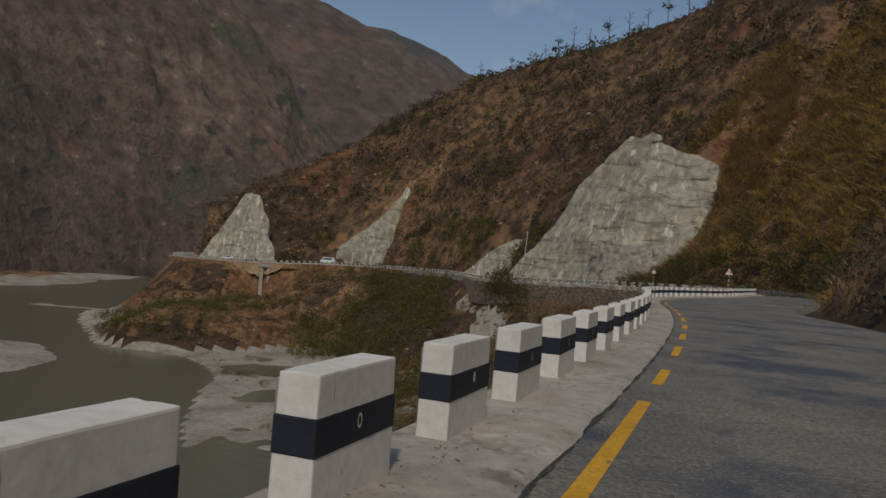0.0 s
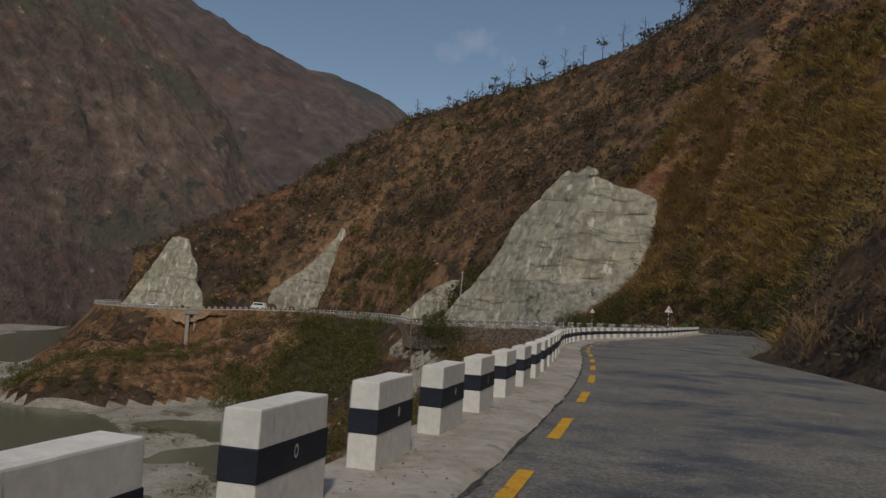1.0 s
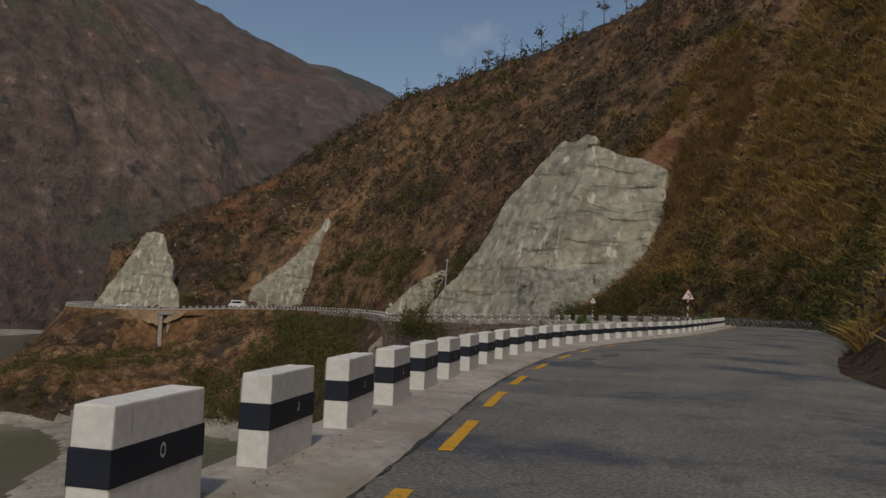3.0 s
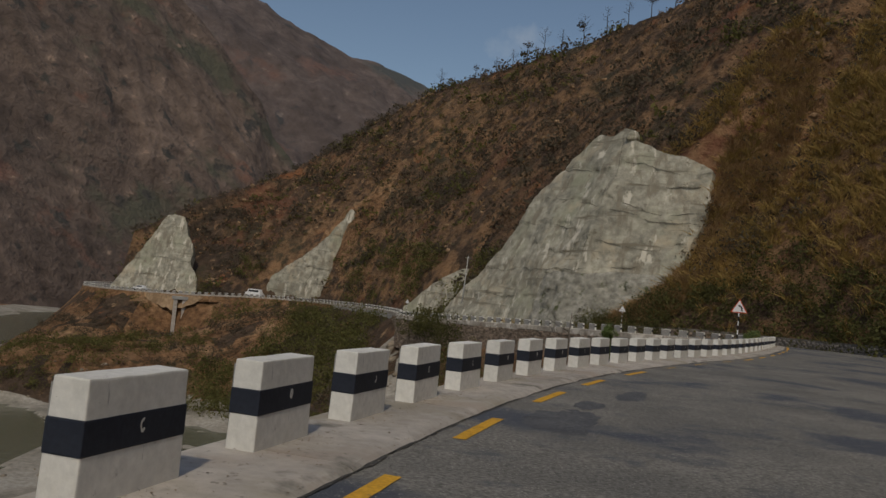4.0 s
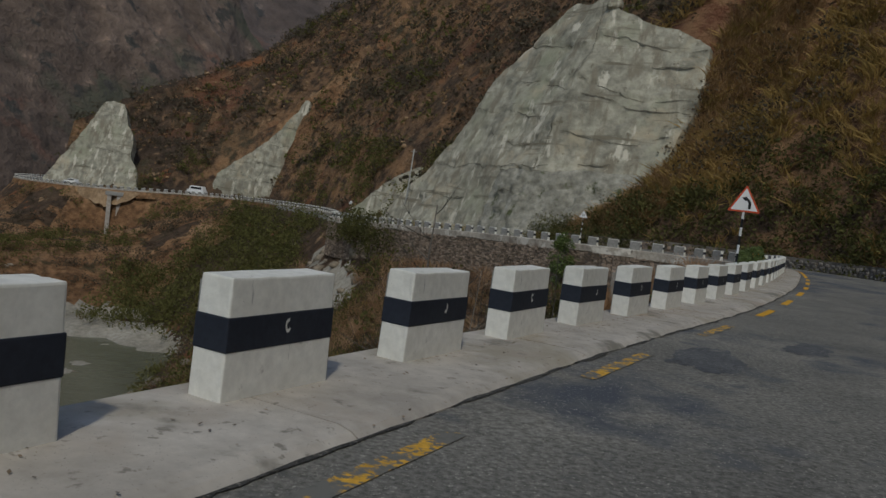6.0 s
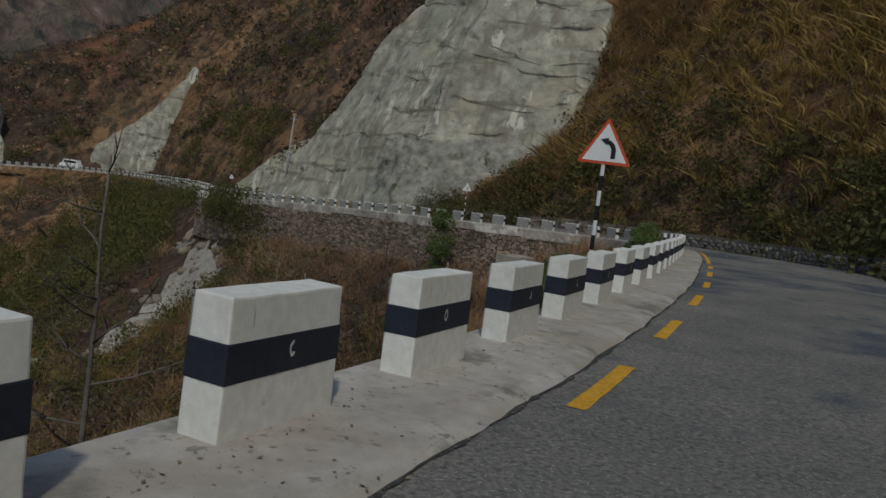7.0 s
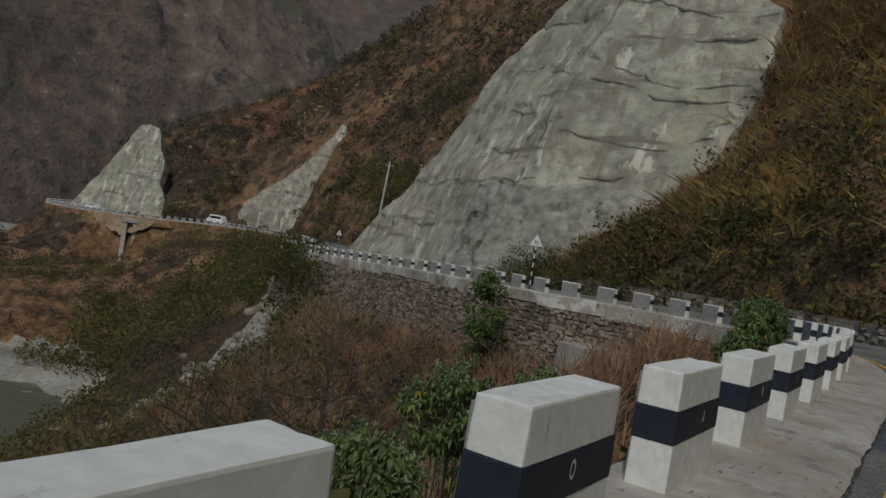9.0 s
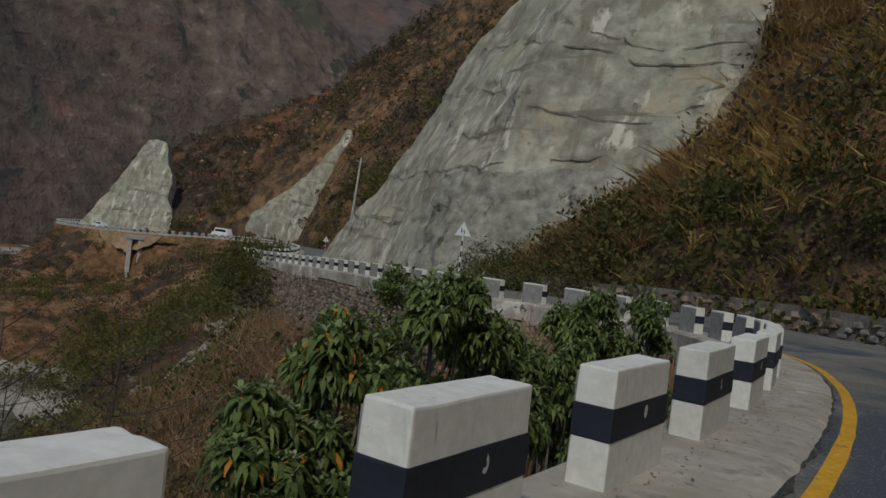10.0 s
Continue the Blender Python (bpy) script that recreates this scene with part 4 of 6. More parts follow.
coping()
p, _ = at_s(s_near(37.6, 116.9), -1.3, -0.75)
culvert = part("culvert_head", box(2.6, 1.8, 3.4, (0, 0, -4.6), 0.05), CONCRETE, None, "", pose(p.x, p.y, p.z, 0, 0, 35))
tagged(culvert, "pale concrete culvert head against the retaining wall", "culvert")

# ---------------------------------------------------------------- signs
RED = material("sign_red", [(0.3, (0.50, 0.07, 0.03)), (0.7, (0.60, 0.10, 0.04))], 5, rough=0.5, bump=0)
FADED = material("faded_border", [(0.3, (0.55, 0.50, 0.48)), (0.7, (0.66, 0.62, 0.60))], 6, rough=0.6, bump=0)
SIGN_WHITE = material("sign_white", [(0.3, (0.72, 0.72, 0.74)), (0.7, (0.80, 0.80, 0.82))], 4, rough=0.5, bump=0)
SIGN_BLACK = material("sign_black", [(0.3, (0.012, 0.012, 0.014)), (0.7, (0.02, 0.02, 0.022))], 4, rough=0.5, bump=0)
GALV = material("galvanised", [(0.3, (0.30, 0.30, 0.31)), (0.7, (0.42, 0.42, 0.42))], 6, rough=0.5, metallic=0.6, bump=0)


def plate(corners, y0, y1, radius=0.0):
    """A flat plate in x and z between two depths; corners may be rounded."""
    bm = bmesh.new()
    pts = []
    n = len(corners)
    for i, c in enumerate(corners):
        c = Vector(c)
        a, b = (Vector(corners[i - 1]) - c).normalized(), (Vector(corners[(i + 1) % n]) - c).normalized()
        if radius:
            for k in range(5):
                t = k / 4
                p0, p1 = c + a * radius, c + b * radius
                pts.append((1 - t) ** 2 * p0 + 2 * t * (1 - t) * c + t * t * p1)
        else:
            pts.append(c)
    front, back = [bm.verts.new((q.x, y0, q.y)) for q in pts], [bm.verts.new((q.x, y1, q.y)) for q in pts]
    bm.faces.new(front)
    bm.faces.new(back[::-1])
    for i in range(len(pts)):
        j = (i + 1) % len(pts)
        bm.faces.new((front[i], back[i], back[j], front[j]))
    bmesh.ops.recalc_face_normals(bm, faces=bm.faces[:])
    return bm


def ribbon_plate(points, width, y0, y1):
    pts = [Vector(q) for q in points]
    left, right = [], []
    for i, q in enumerate(pts):
        d = (pts[min(i + 1, len(pts) - 1)] - pts[max(i - 1, 0)]).normalized()
        nrm = Vector((-d.y, d.x))
        left.append(q + nrm * width / 2)
        right.append(q - nrm * width / 2)
    return plate([tuple(q) for q in left + right[::-1]], y0, y1)


def warning_sign(label, x, y, z_foot, z_plate, facing, width, kind, border):
    """A triangular warning sign, apex up, on a black and white pole; its face looks along -y before the turn."""
    ob = tagged(new("road_sign"), label, "road sign", "warning signs")
    ob.matrix_basis = pose(x, y, z_foot, 0, 0, facing)
    high = z_plate - z_foot
    step = 0.235
    count = int(math.ceil((high + 0.05) / step))
    for k in range(count):
        top = high + 0.05 - k * step
        low = max(top - step, 0)
        v, f = tube([(0, 0.035, low), (0, 0.035, top)], [0.032, 0.032], 12)
        part("pole_band", mesh_from("pole_band", v, f, SIGN_WHITE if k % 2 == 0 else SIGN_BLACK, False), None, ob, "white band" if k % 2 == 0 else "black band")
    h = width * 0.866
    tri = [(-width / 2, high), (width / 2, high), (0, high + h)]
    part("border", plate(tri, 0.0, 0.004, 0.05), border, ob, "red enamel border" if border is RED else "faded pale border")
    k = 0.82
    cz = high + h / 3
    inner = [(a * k, cz + (b - cz) * k) for a, b in tri]
    face = part("face", plate(inner, -0.004, -0.001, 0.015), SIGN_WHITE, ob, "white face")
    part("backing", plate(tri, 0.006, 0.010, 0.05), GALV, ob, "grey metal back")
    u = width
    if kind == "left":
        bend = [(0.15 * u, high + 0.11 * u)] + [(0.15 * u - 0.16 * u * (1 - math.cos(t)), high + 0.25 * u + 0.17 * u * math.sin(t)) for t in np.linspace(0, 1.35, 8)]
        part("arrow", ribbon_plate(bend, 0.085 * u, -0.008, -0.005), SIGN_BLACK, face, "black curved arrow")
        part("arrow_head", plate([(0.01 * u, high + 0.35 * u), (0.045 * u, high + 0.495 * u), (-0.11 * u, high + 0.45 * u)], -0.008, -0.005), SIGN_BLACK, face, "black arrow head")
    else:
        zig = [(0.09 * u, high + 0.14 * u), (0.09 * u, high + 0.36 * u), (-0.08 * u, high + 0.2 * u), (-0.08 * u, high + 0.42 * u)]
        part("arrow", ribbon_plate(zig, 0.07 * u, -0.008, -0.005), SIGN_BLACK, face, "black double-bend arrow")
    return ob


warning_sign("red and white triangular left-bend warning sign on a striped pole", 27.94, 74.96, -2.4, 1.13, -16, 0.84, "left", RED)
warning_sign("small white triangular double-bend warning sign on a striped pole", 33.6, 122.4, -2.1, 0.2, -10, 0.78, "double", FADED)
warning_sign("distant white triangular warning sign on a striped pole", 7.4, 186, -4.5, -2.6, 0, 0.8, "double", FADED)

# ---------------------------------------------------------------- poles
POLE_GREY = material("pole_concrete", [(0.3, (0.34, 0.33, 0.31)), (0.7, (0.46, 0.45, 0.42))], 2, fine=(12, 0.3), bump=0.2, bump_scale=20, bump_dist=0.01)
v, f = tube([(0, 0, 0), (0.25, 0.1, 5), (0.5, 0.2, 10.6)], [0.13, 0.11, 0.08], 10)
pole = tagged(new("utility_pole"), "slim pale concrete utility pole leaning slightly beside the road", "utility pole")
pole.matrix_basis = pose(16.9, 162.5, -4.0)
part("shaft", mesh_from("shaft", v, f, POLE_GREY, True), None, pole)
part("cross_arm", box(0.9, 0.08, 0.08, (0.5, 0.2, 10.2), 0.01), GALV, pole, "short metal cross arm")

pier = tagged(new("bridge_pier"), "tall concrete pier with a cap under the road edge", "pier")
pier.matrix_basis = pose(-57.2, 250.6, -8.2, 0, 0, 20)
part("cap", box(4.2, 1.6, 0.9, (0, 0, -0.9), 0.06), OLD_CONCRETE, pier)
part("column", box(1.0, 1.1, 12, (-1.15, 0, -12.9), 0.05), CONCRETE, pier)
part("column", box(1.0, 1.1, 12, (1.15, 0, -12.9), 0.05), CONCRETE, pier)

# ---------------------------------------------------------------- vehicles, far along the road
CAR_WHITE = material("white_car_paint", [(0.3, (0.78, 0.78, 0.78)), (0.7, (0.82, 0.82, 0.82))], 1, rough=0.25, bump=0)
GLASS_DARK = material("dark_glass", [(0.3, (0.015, 0.017, 0.02)), (0.7, (0.03, 0.032, 0.035))], 1, rough=0.08, bump=0)
RUBBER = material("tyre_rubber", [(0.3, (0.015, 0.015, 0.015)), (0.7, (0.03, 0.03, 0.03))], 5, bump=0)


def vehicle(name, label, category, s, side, long, high, body_h, roof0, roof1, flip):
    ob = tagged(new(name), label, category)
    p, _ = at_s(s, side, -0.08)
    q, _ = at_s(s + 1, side, -0.08)
    ob.matrix_basis = pose(p.x, p.y, p.z, 0, 0, math.degrees(math.atan2(q.y - p.y, q.x - p.x)) + flip)
    part("body", box(long, 1.75, body_h, (0, 0, 0.3), 0.12, 0.97), CAR_WHITE, ob)
    cab = box(roof1 - roof0, 1.6, high - body_h - 0.3, ((roof0 + roof1) / 2, 0, 0.3 + body_h - 0.02), 0.08, 0.86)
    part("cabin", cab, CAR_WHITE, ob)
    for side_y in (-1, 1):
        part("side_window", box((roof1 - roof0) * 0.8, 0.03, (high - body_h - 0.3) * 0.6, ((roof0 + roof1) / 2, side_y * 0.765, 0.42 + body_h), 0.01, 0.92), GLASS_DARK, ob, "dark window")
    part("windscreen", box(0.03, 1.3, (high - body_h - 0.3) * 0.7, (roof1 - 0.07 * (roof1 - roof0), 0, 0.4 + body_h), 0.01, 0.9), GLASS_DARK, ob, "dark windscreen")
    for x in (-long * 0.31, long * 0.31):
        for y in (-0.8, 0.8):
            v, f = tube([(x, y - 0.1, 0.32), (x, y + 0.1, 0.32)], [0.32, 0.32], 14)
            wheel = part("wheel", mesh_from("wheel", v, f, RUBBER), None, ob, "black tyre")
            v, f = tube([(x, y - 0.105, 0.32), (x, y + 0.105, 0.32)], [0.18, 0.18], 12)
            part("rim", mesh_from("rim", v, f, GALV), None, wheel, "grey wheel rim")
    return ob


vehicle("van", "white passenger van driving along the valley road", "van", s_near(-38, 248.5), 2.6, 5.0, 2.2, 0.95, -2.2, 1.9, 0)
vehicle("car", "white car parked beyond the van on the road", "car", s_near(-72, 257), 2.6, 4.2, 1.5, 0.65, -1.5, 0.9, 0)

# ---------------------------------------------------------------- plants
BRUSH_DRY = material("dry_brush", [(0.3, (0.144, 0.0943, 0.0598)), (0.7, (0.253, 0.161, 0.092))], 0.2, by_island=0.2, bump=0, leafy=0.35)
BRUSH_DARK = material("dark_brush", [(0.3, (0.0826, 0.0696, 0.0479)), (0.7, (0.136, 0.111, 0.0752))], 0.2, by_island=0.2, bump=0, leafy=0.35)
TWIG_BROWN = material("reddish_twigs", [(0.3, (0.169, 0.111, 0.0806)), (0.7, (0.28, 0.189, 0.137))], 0.3, by_island=0.25, bump=0, leafy=0.35)
BRUSH_GREEN = material("green_brush", [(0.3, (0.0935, 0.0978, 0.0311)), (0.7, (0.195, 0.178, 0.0597))], 0.3, by_island=0.25, bump=0, leafy=0.4)
BUSH_GREEN = material("deep_green_bush", [(0.3, (0.066, 0.07, 0.024)), (0.7, (0.145, 0.135, 0.046))], 0.5, by_island=0.3, bump=0, leafy=0.35)
DRY_GRASS = material("dry_grass", [(0.3, (0.264, 0.162, 0.0739)), (0.7, (0.473, 0.319, 0.168))], 0.3, by_island=0.25, bump=0, leafy=0.35)
RED_GRASS = material("reddish_grass", [(0.3, (0.259, 0.161, 0.087)), (0.5, (0.388, 0.242, 0.138)), (0.7, (0.553, 0.377, 0.233))], 0.16, by_island=0.25, bump=0, leafy=0.35)
OLIVE_GRASS = material("olive_grass", [(0.3, (0.23, 0.168, 0.0546)), (0.5, (0.378, 0.263, 0.091)), (0.7, (0.553, 0.376, 0.15))], 0.16, by_island=0.22, bump=0, leafy=0.4)
LEAF_GREEN = material("long_green_leaf", [(0.3, (0.085, 0.12, 0.035)), (0.55, (0.15, 0.20, 0.06)), (0.75, (0.25, 0.30, 0.10))], 3, by_island=0.45, rough=0.42, bump=0, leafy=0.3)
LEAF_TIP = material("pale_young_leaf", [(0.3, (0.19, 0.25, 0.10)), (0.7, (0.30, 0.36, 0.17))], 3, by_island=0.3, rough=0.5, bump=0, leafy=0.3)
LEAF_ORANGE = material("dying_orange_leaf", [(0.3, (0.6, 0.25, 0.03)), (0.7, (0.72, 0.34, 0.05))], 6, rough=0.6, bump=0, leafy=0.4)
BARK = material("grey_bark", [(0.3, (0.10, 0.085, 0.07)), (0.7, (0.2, 0.175, 0.15))], 3, fine=(15, 0.4), bump=0.3, bump_scale=12, bump_dist=0.02)
DARK_BARK = material("dark_bark", [(0.3, (0.05, 0.044, 0.038)), (0.7, (0.10, 0.09, 0.078))], 3, fine=(15, 0.4), bump=0.3, bump_scale=12, bump_dist=0.02)
PALE_BARK = material("pale_dead_wood", [(0.3, (0.22, 0.19, 0.16)), (0.7, (0.36, 0.32, 0.27))], 3, fine=(15, 0.4), bump=0.3, bump_scale=12, bump_dist=0.02)


def fast_mesh(name, verts, quads, mat):
    me = bpy.data.meshes.new(name)
    n, m, k = len(verts), len(quads), len(quads[0])
    me.vertices.add(n)
    me.vertices.foreach_set("co", np.asarray(verts, np.float32).ravel())
    me.loops.add(k * m)
    me.loops.foreach_set("vertex_index", np.asarray(quads, np.int32).ravel())
    me.polygons.add(m)
    me.polygons.foreach_set("loop_start", np.arange(0, k * m, k, dtype=np.int32))
    me.materials.append(mat)
    me.update(calc_edges=True)
    return me


def unit(v):
    return v / np.maximum(np.linalg.norm(v, axis=-1, keepdims=True), 1e-6)


def clumps(centres, sizes, leaves, leaf, rnd, flat=0.8):
    """Leafy clumps: each a dome of small tilted four-cornered leaves in uneven lobes."""
    n = len(centres)
    lobes = rnd.normal(size=(n, 4, 3)) * (0.42, 0.42, 0.25) + (0, 0, 0.45)
    pick = rnd.integers(0, 4, (n, leaves))
    base = lobes[np.arange(n)[:, None], pick] + unit(rnd.normal(size=(n, leaves, 3))) * rnd.uniform(0.25, 0.52, (n, leaves, 1)) * (1, 1, flat)
    base[..., 2] = np.abs(base[..., 2])
    d = unit(rnd.normal(size=(n, leaves, 3)) + (0, 0, 0.3))
    e = unit(np.cross(d, rnd.normal(size=(n, leaves, 3))))
    size = leaf * rnd.uniform(0.5, 1.4, (n, leaves, 1))
    a, b = d * size, e * size * 0.55
    quad = np.stack([base - a, base + b, base + a, base - b], 2)
    quad = quad * sizes[:, None, None, None] + centres[:, None, None, :]
    v = quad.reshape(-1, 3)
    return v, np.arange(len(v)).reshape(-1, 4)


def tufts(centres, sizes, blades, rnd, width=0.035, spread=0.45):
    """Grass tufts: narrow bent blades that fan out from one foot."""
    n = len(centres)
    foot = rnd.normal(size=(n, blades, 3)) * (0.16, 0.16, 0)
    lean = rnd.normal(size=(n, blades, 3)) * (spread, spread, 0)
    tall = rnd.uniform(0.5, 1.15, (n, blades, 1))
    top = foot + lean * tall + np.concatenate([np.zeros((n, blades, 2)), tall], 2)
    mid = foot + lean * tall * 0.3 + np.concatenate([np.zeros((n, blades, 2)), tall * 0.6], 2)
    w = unit(np.cross(top - foot, rnd.normal(size=(n, blades, 3)))) * width
    quad = np.stack([foot - w * 0.6, mid - w, top, mid + w], 2)
    quad = quad * sizes[:, None, None, None] + centres[:, None, None, :]
    v = quad.reshape(-1, 3)
    return v, np.arange(len(v)).reshape(-1, 4)


def scattered(count, x0, x1, y0, y1, rnd, keep):
    """Random places on the ground inside a rectangle for which keep(x, y, z, signed) holds."""
    x, y = rnd.uniform(x0, x1, count), rnd.uniform(y0, y1, count)
    z, signed = ground_height(x, y)
    ok = keep(x, y, z, signed)
    return np.stack([x, y, z], 1)[ok]


def in_rocks(x, y):
    """Where the coated faces stand, seen on the plan."""
    a, p = (x - 40.7) * -0.55 + (y - 124) * 0.835, (x - 40.7) * 0.835 + (y - 124) * 0.55
    main = (a > 10.2) & (a < 50) & (p > -1) & (p < 14 + 0.7 * np.maximum(0, 21 - a)) & ~((a < 15) & (p < 8))
    two = (x > -38) & (x < -12) & (y > 250) & (y < 266)
    one = (x > -88) & (x < -56) & (y > 260) & (y < 284)
    three = (x > 5) & (x < 22) & (y > 188) & (y < 205)
    return main | two | one | three


def before_face(x, y):
    """The strip between the road and the rubble foot of the tall cutting."""
    a, p = (x - 40.7) * -0.55 + (y - 124) * 0.835, (x - 40.7) * 0.835 + (y - 124) * 0.55
    return (a > 10.5) & (a < 50) & (p < 9)


def stuff(name, label, category, made, mat):
    v, q = made
    return tagged(part(name, fast_mesh(name, v, q, mat), None), label, category, kind="stuff")


RN = np.random.default_rng(11)
UP = ROAD_WIDTH + SLAB + 2.0


def patchy(x, y, scale, seed, level):
    return fbm(x, y, scale, 3, seed) > level


hill = scattered(44000, -100, 135, 60, 335, RN, lambda x, y, z, s: (s > UP) & ~in_rocks(x, y) & ~((y < 150) & (s < UP + 24)))
thick = fbm(hill[:, 0] + 0.4 * hill[:, 1], hill[:, 1], 24, 4, 51.0)
k = RN.uniform(size=len(hill))
size = 0.5 + 1.9 * RN.uniform(size=len(hill)) ** 2.4
sel = (k < 0.48) & (thick > -0.28 - 0.35 * (k < 0.22))
stuff("hill_brush", "dark leafless brush dotted over the hillside", "brush", clumps(hill[sel], size[sel] * 1.4, 32, 0.14, RN), BRUSH_DARK)
sel = (k >= 0.48) & (k < 0.62) & (thick > -0.5)
stuff("hill_scrub", "dry brown scrub on the hillside", "scrub", clumps(hill[sel], size[sel] * 0.9, 30, 0.15, RN), BRUSH_DRY)
sel = (k >= 0.62) & (k < 0.80) & patchy(hill[:, 0], hill[:, 1], 30, 21.0, -0.02)
stuff("hill_bushes", "dull green bushes in the hollows of the hillside", "bushes", clumps(hill[sel], size[sel] * 1.3, 30, 0.18, RN), BRUSH_GREEN)
sel = (k >= 0.80) & (thick < 0.2)
stuff("hill_grass", "tufts of dry tan grass on the hillside", "grass", tufts(hill[sel], RN.uniform(0.5, 1.2, sel.sum()), 16, RN, 0.045), DRY_GRASS)

bank = scattered(2000, 6, 60, -20, 62, RN, lambda x, y, z, s: (s > UP - 0.6) & (s < UP + 26))
k = RN.uniform(size=len(bank))
stuff("bank_scrub", "dark brown scrub on the bank above the road", "scrub", clumps(bank[k < 0.45], RN.uniform(0.7, 1.8, (k < 0.45).sum()), 70, 0.09, RN), BRUSH_DARK)
stuff("bank_grass", "tan grass tufts on the bank above the road", "grass", tufts(bank[k >= 0.45], RN.uniform(0.6, 1.4, (k >= 0.45).sum()), 26, RN, 0.02), DRY_GRASS)

# the thick scrub at the foot of the hill, by the bend
foot = scattered(36000, 25, 105, 60, 150, RN, lambda x, y, z, s: (s > UP - 0.8) & (s < UP + 30) & ~in_rocks(x, y) & ~before_face(x, y))
k = RN.uniform(size=len(foot))
away = ground_height(foot[:, 0], foot[:, 1])[1] - UP
patch = fbm(foot[:, 0], foot[:, 1], 7, 3, 71.0)
near_road = (np.linalg.norm(foot[:, :2] - np.array([52.0, 116.0]), axis=1) < 44) & (away < 2.9 + 2.6 * patch)
sel = (k < 0.42) & near_road
stuff("foot_bushes", "dense dark green scrub at the foot of the hill", "scrub", clumps(foot[sel], RN.uniform(0.9, 2.3, sel.sum()), 90, 0.085, RN, 1.0), BUSH_GREEN)
sel = (k > np.where(near_road, 0.42, 0.04)) & (k < np.where(near_road, 0.5, 0.6)) & (patch > np.where(away < 20, -0.9, -0.4))
stuff("foot_grass", "olive-brown grass tussocks at the foot of the hill", "grass", tufts(foot[sel], RN.uniform(0.7, 1.7, sel.sum()), 22, RN, 0.045, 0.7), OLIVE_GRASS)
sel = (k > 0.6) & (k < 0.8) & (patch < 0.2) & ~near_road
stuff("foot_straw", "dry straw-coloured grass on the bank", "grass", tufts(foot[sel], RN.uniform(0.6, 1.3, sel.sum()), 20, RN, 0.035, 0.6), DRY_GRASS)
sel = (k > 0.8) & (k < 0.87) & (away > 3)
stuff("bank_brush", "dry brown brush on the upper bank", "brush", clumps(foot[sel], RN.uniform(0.8, 1.9, sel.sum()), 44, 0.10, RN), BRUSH_DRY)
sel = (k > 0.87) & (away > 5) & (patch > -0.1)
stuff("bank_twigs", "brown leafless brush on the upper bank", "brush", clumps(foot[sel], RN.uniform(0.9, 2.4, sel.sum()), 44, 0.10, RN, 1.0), BRUSH_DARK)

# straw along the edge of the tall cutting
ea, ep = RN.uniform(3.0, 13.5, 5200), RN.uniform(0, 30, 5200)
ex, ey = 40.7 - 0.55 * ea + 0.835 * ep, 124 + 0.835 * ea + 0.55 * ep
ez, es = ground_height(ex, ey)
ekeep = ((ea < 10) | (ez > -2.6 - 0.048 * ea + (ep - 0.56 * (21 - ea)) / 0.43)) & (es > UP - 0.8) & (fbm(ex, ey, 4, 3, 97.0) > -0.25)
edge_straw = np.stack([ex, ey, ez], 1)[ekeep]
stuff("edge_straw", "straw-coloured grass along the edge of the tall cutting", "grass", tufts(edge_straw, RN.uniform(0.7, 1.5, len(edge_straw)), 24, RN, 0.03, 0.55), DRY_GRASS)

# green bushes along the foot of the hill between the small cuttings
green_foot = scattered(9000, -60, 30, 168, 275, RN, lambda x, y, z, s: (s > UP - 0.5) & (s < UP + 7) & ~in_rocks(x, y) & patchy(x, y, 12, 83.0, 0.0))
stuff("roadside_bushes", "dark green bushes along the far road", "bushes", clumps(green_foot, RN.uniform(1.0, 2.8, len(green_foot)), 70, 0.09, RN, 1.0), BRUSH_GREEN)

# weeds along the foot of the tall cutting
wa, wp = RN.uniform(12, 42, 420), RN.uniform(-0.9, 1.3, 420)
wx, wy = 40.7 - 0.55 * wa + 0.835 * wp, 124 + 0.835 * wa + 0.55 * wp
wz, ws = ground_height(wx, wy)
weeds = np.stack([wx, wy, wz], 1)[ws > ROAD_WIDTH + SLAB + 0.1]
wsel = RN.uniform(size=len(weeds)) < 0.5
stuff("face_weeds", "green weeds along the foot of the tall cutting", "weeds", clumps(weeds[wsel], RN.uniform(0.5, 1.2, wsel.sum()), 60, 0.1, RN), BRUSH_GREEN)
stuff("face_grass", "dry grass along the foot of the tall cutting", "grass", tufts(weeds[~wsel], RN.uniform(0.6, 1.3, (~wsel).sum()), 24, RN, 0.025), OLIVE_GRASS)

fa = RN.uniform(3, 22, 300)
fp = RN.uniform(-1.4, 2.6, 300)
fx, fy = 40.7 - 0.55 * fa + 0.835 * fp, 124 + 0.835 * fa + 0.55 * fp
fz, fs = ground_height(fx, fy)
fkeep = (fs > ROAD_WIDTH + SLAB + 0.3) & (fbm(fx, fy, 5, 2, 91.0) > -0.35)
face_bushes = np.stack([fx, fy, fz], 1)[fkeep]
stuff("face_bushes", "dark green bushes in front of the tall cutting", "bushes", clumps(face_bushes, RN.uniform(0.8, 2.0, len(face_bushes)) * np.interp(fa[fkeep], [5, 16, 25], [1.2, 1.0, 0.5]), 200, 0.05, RN, 1.0), BUSH_GREEN)

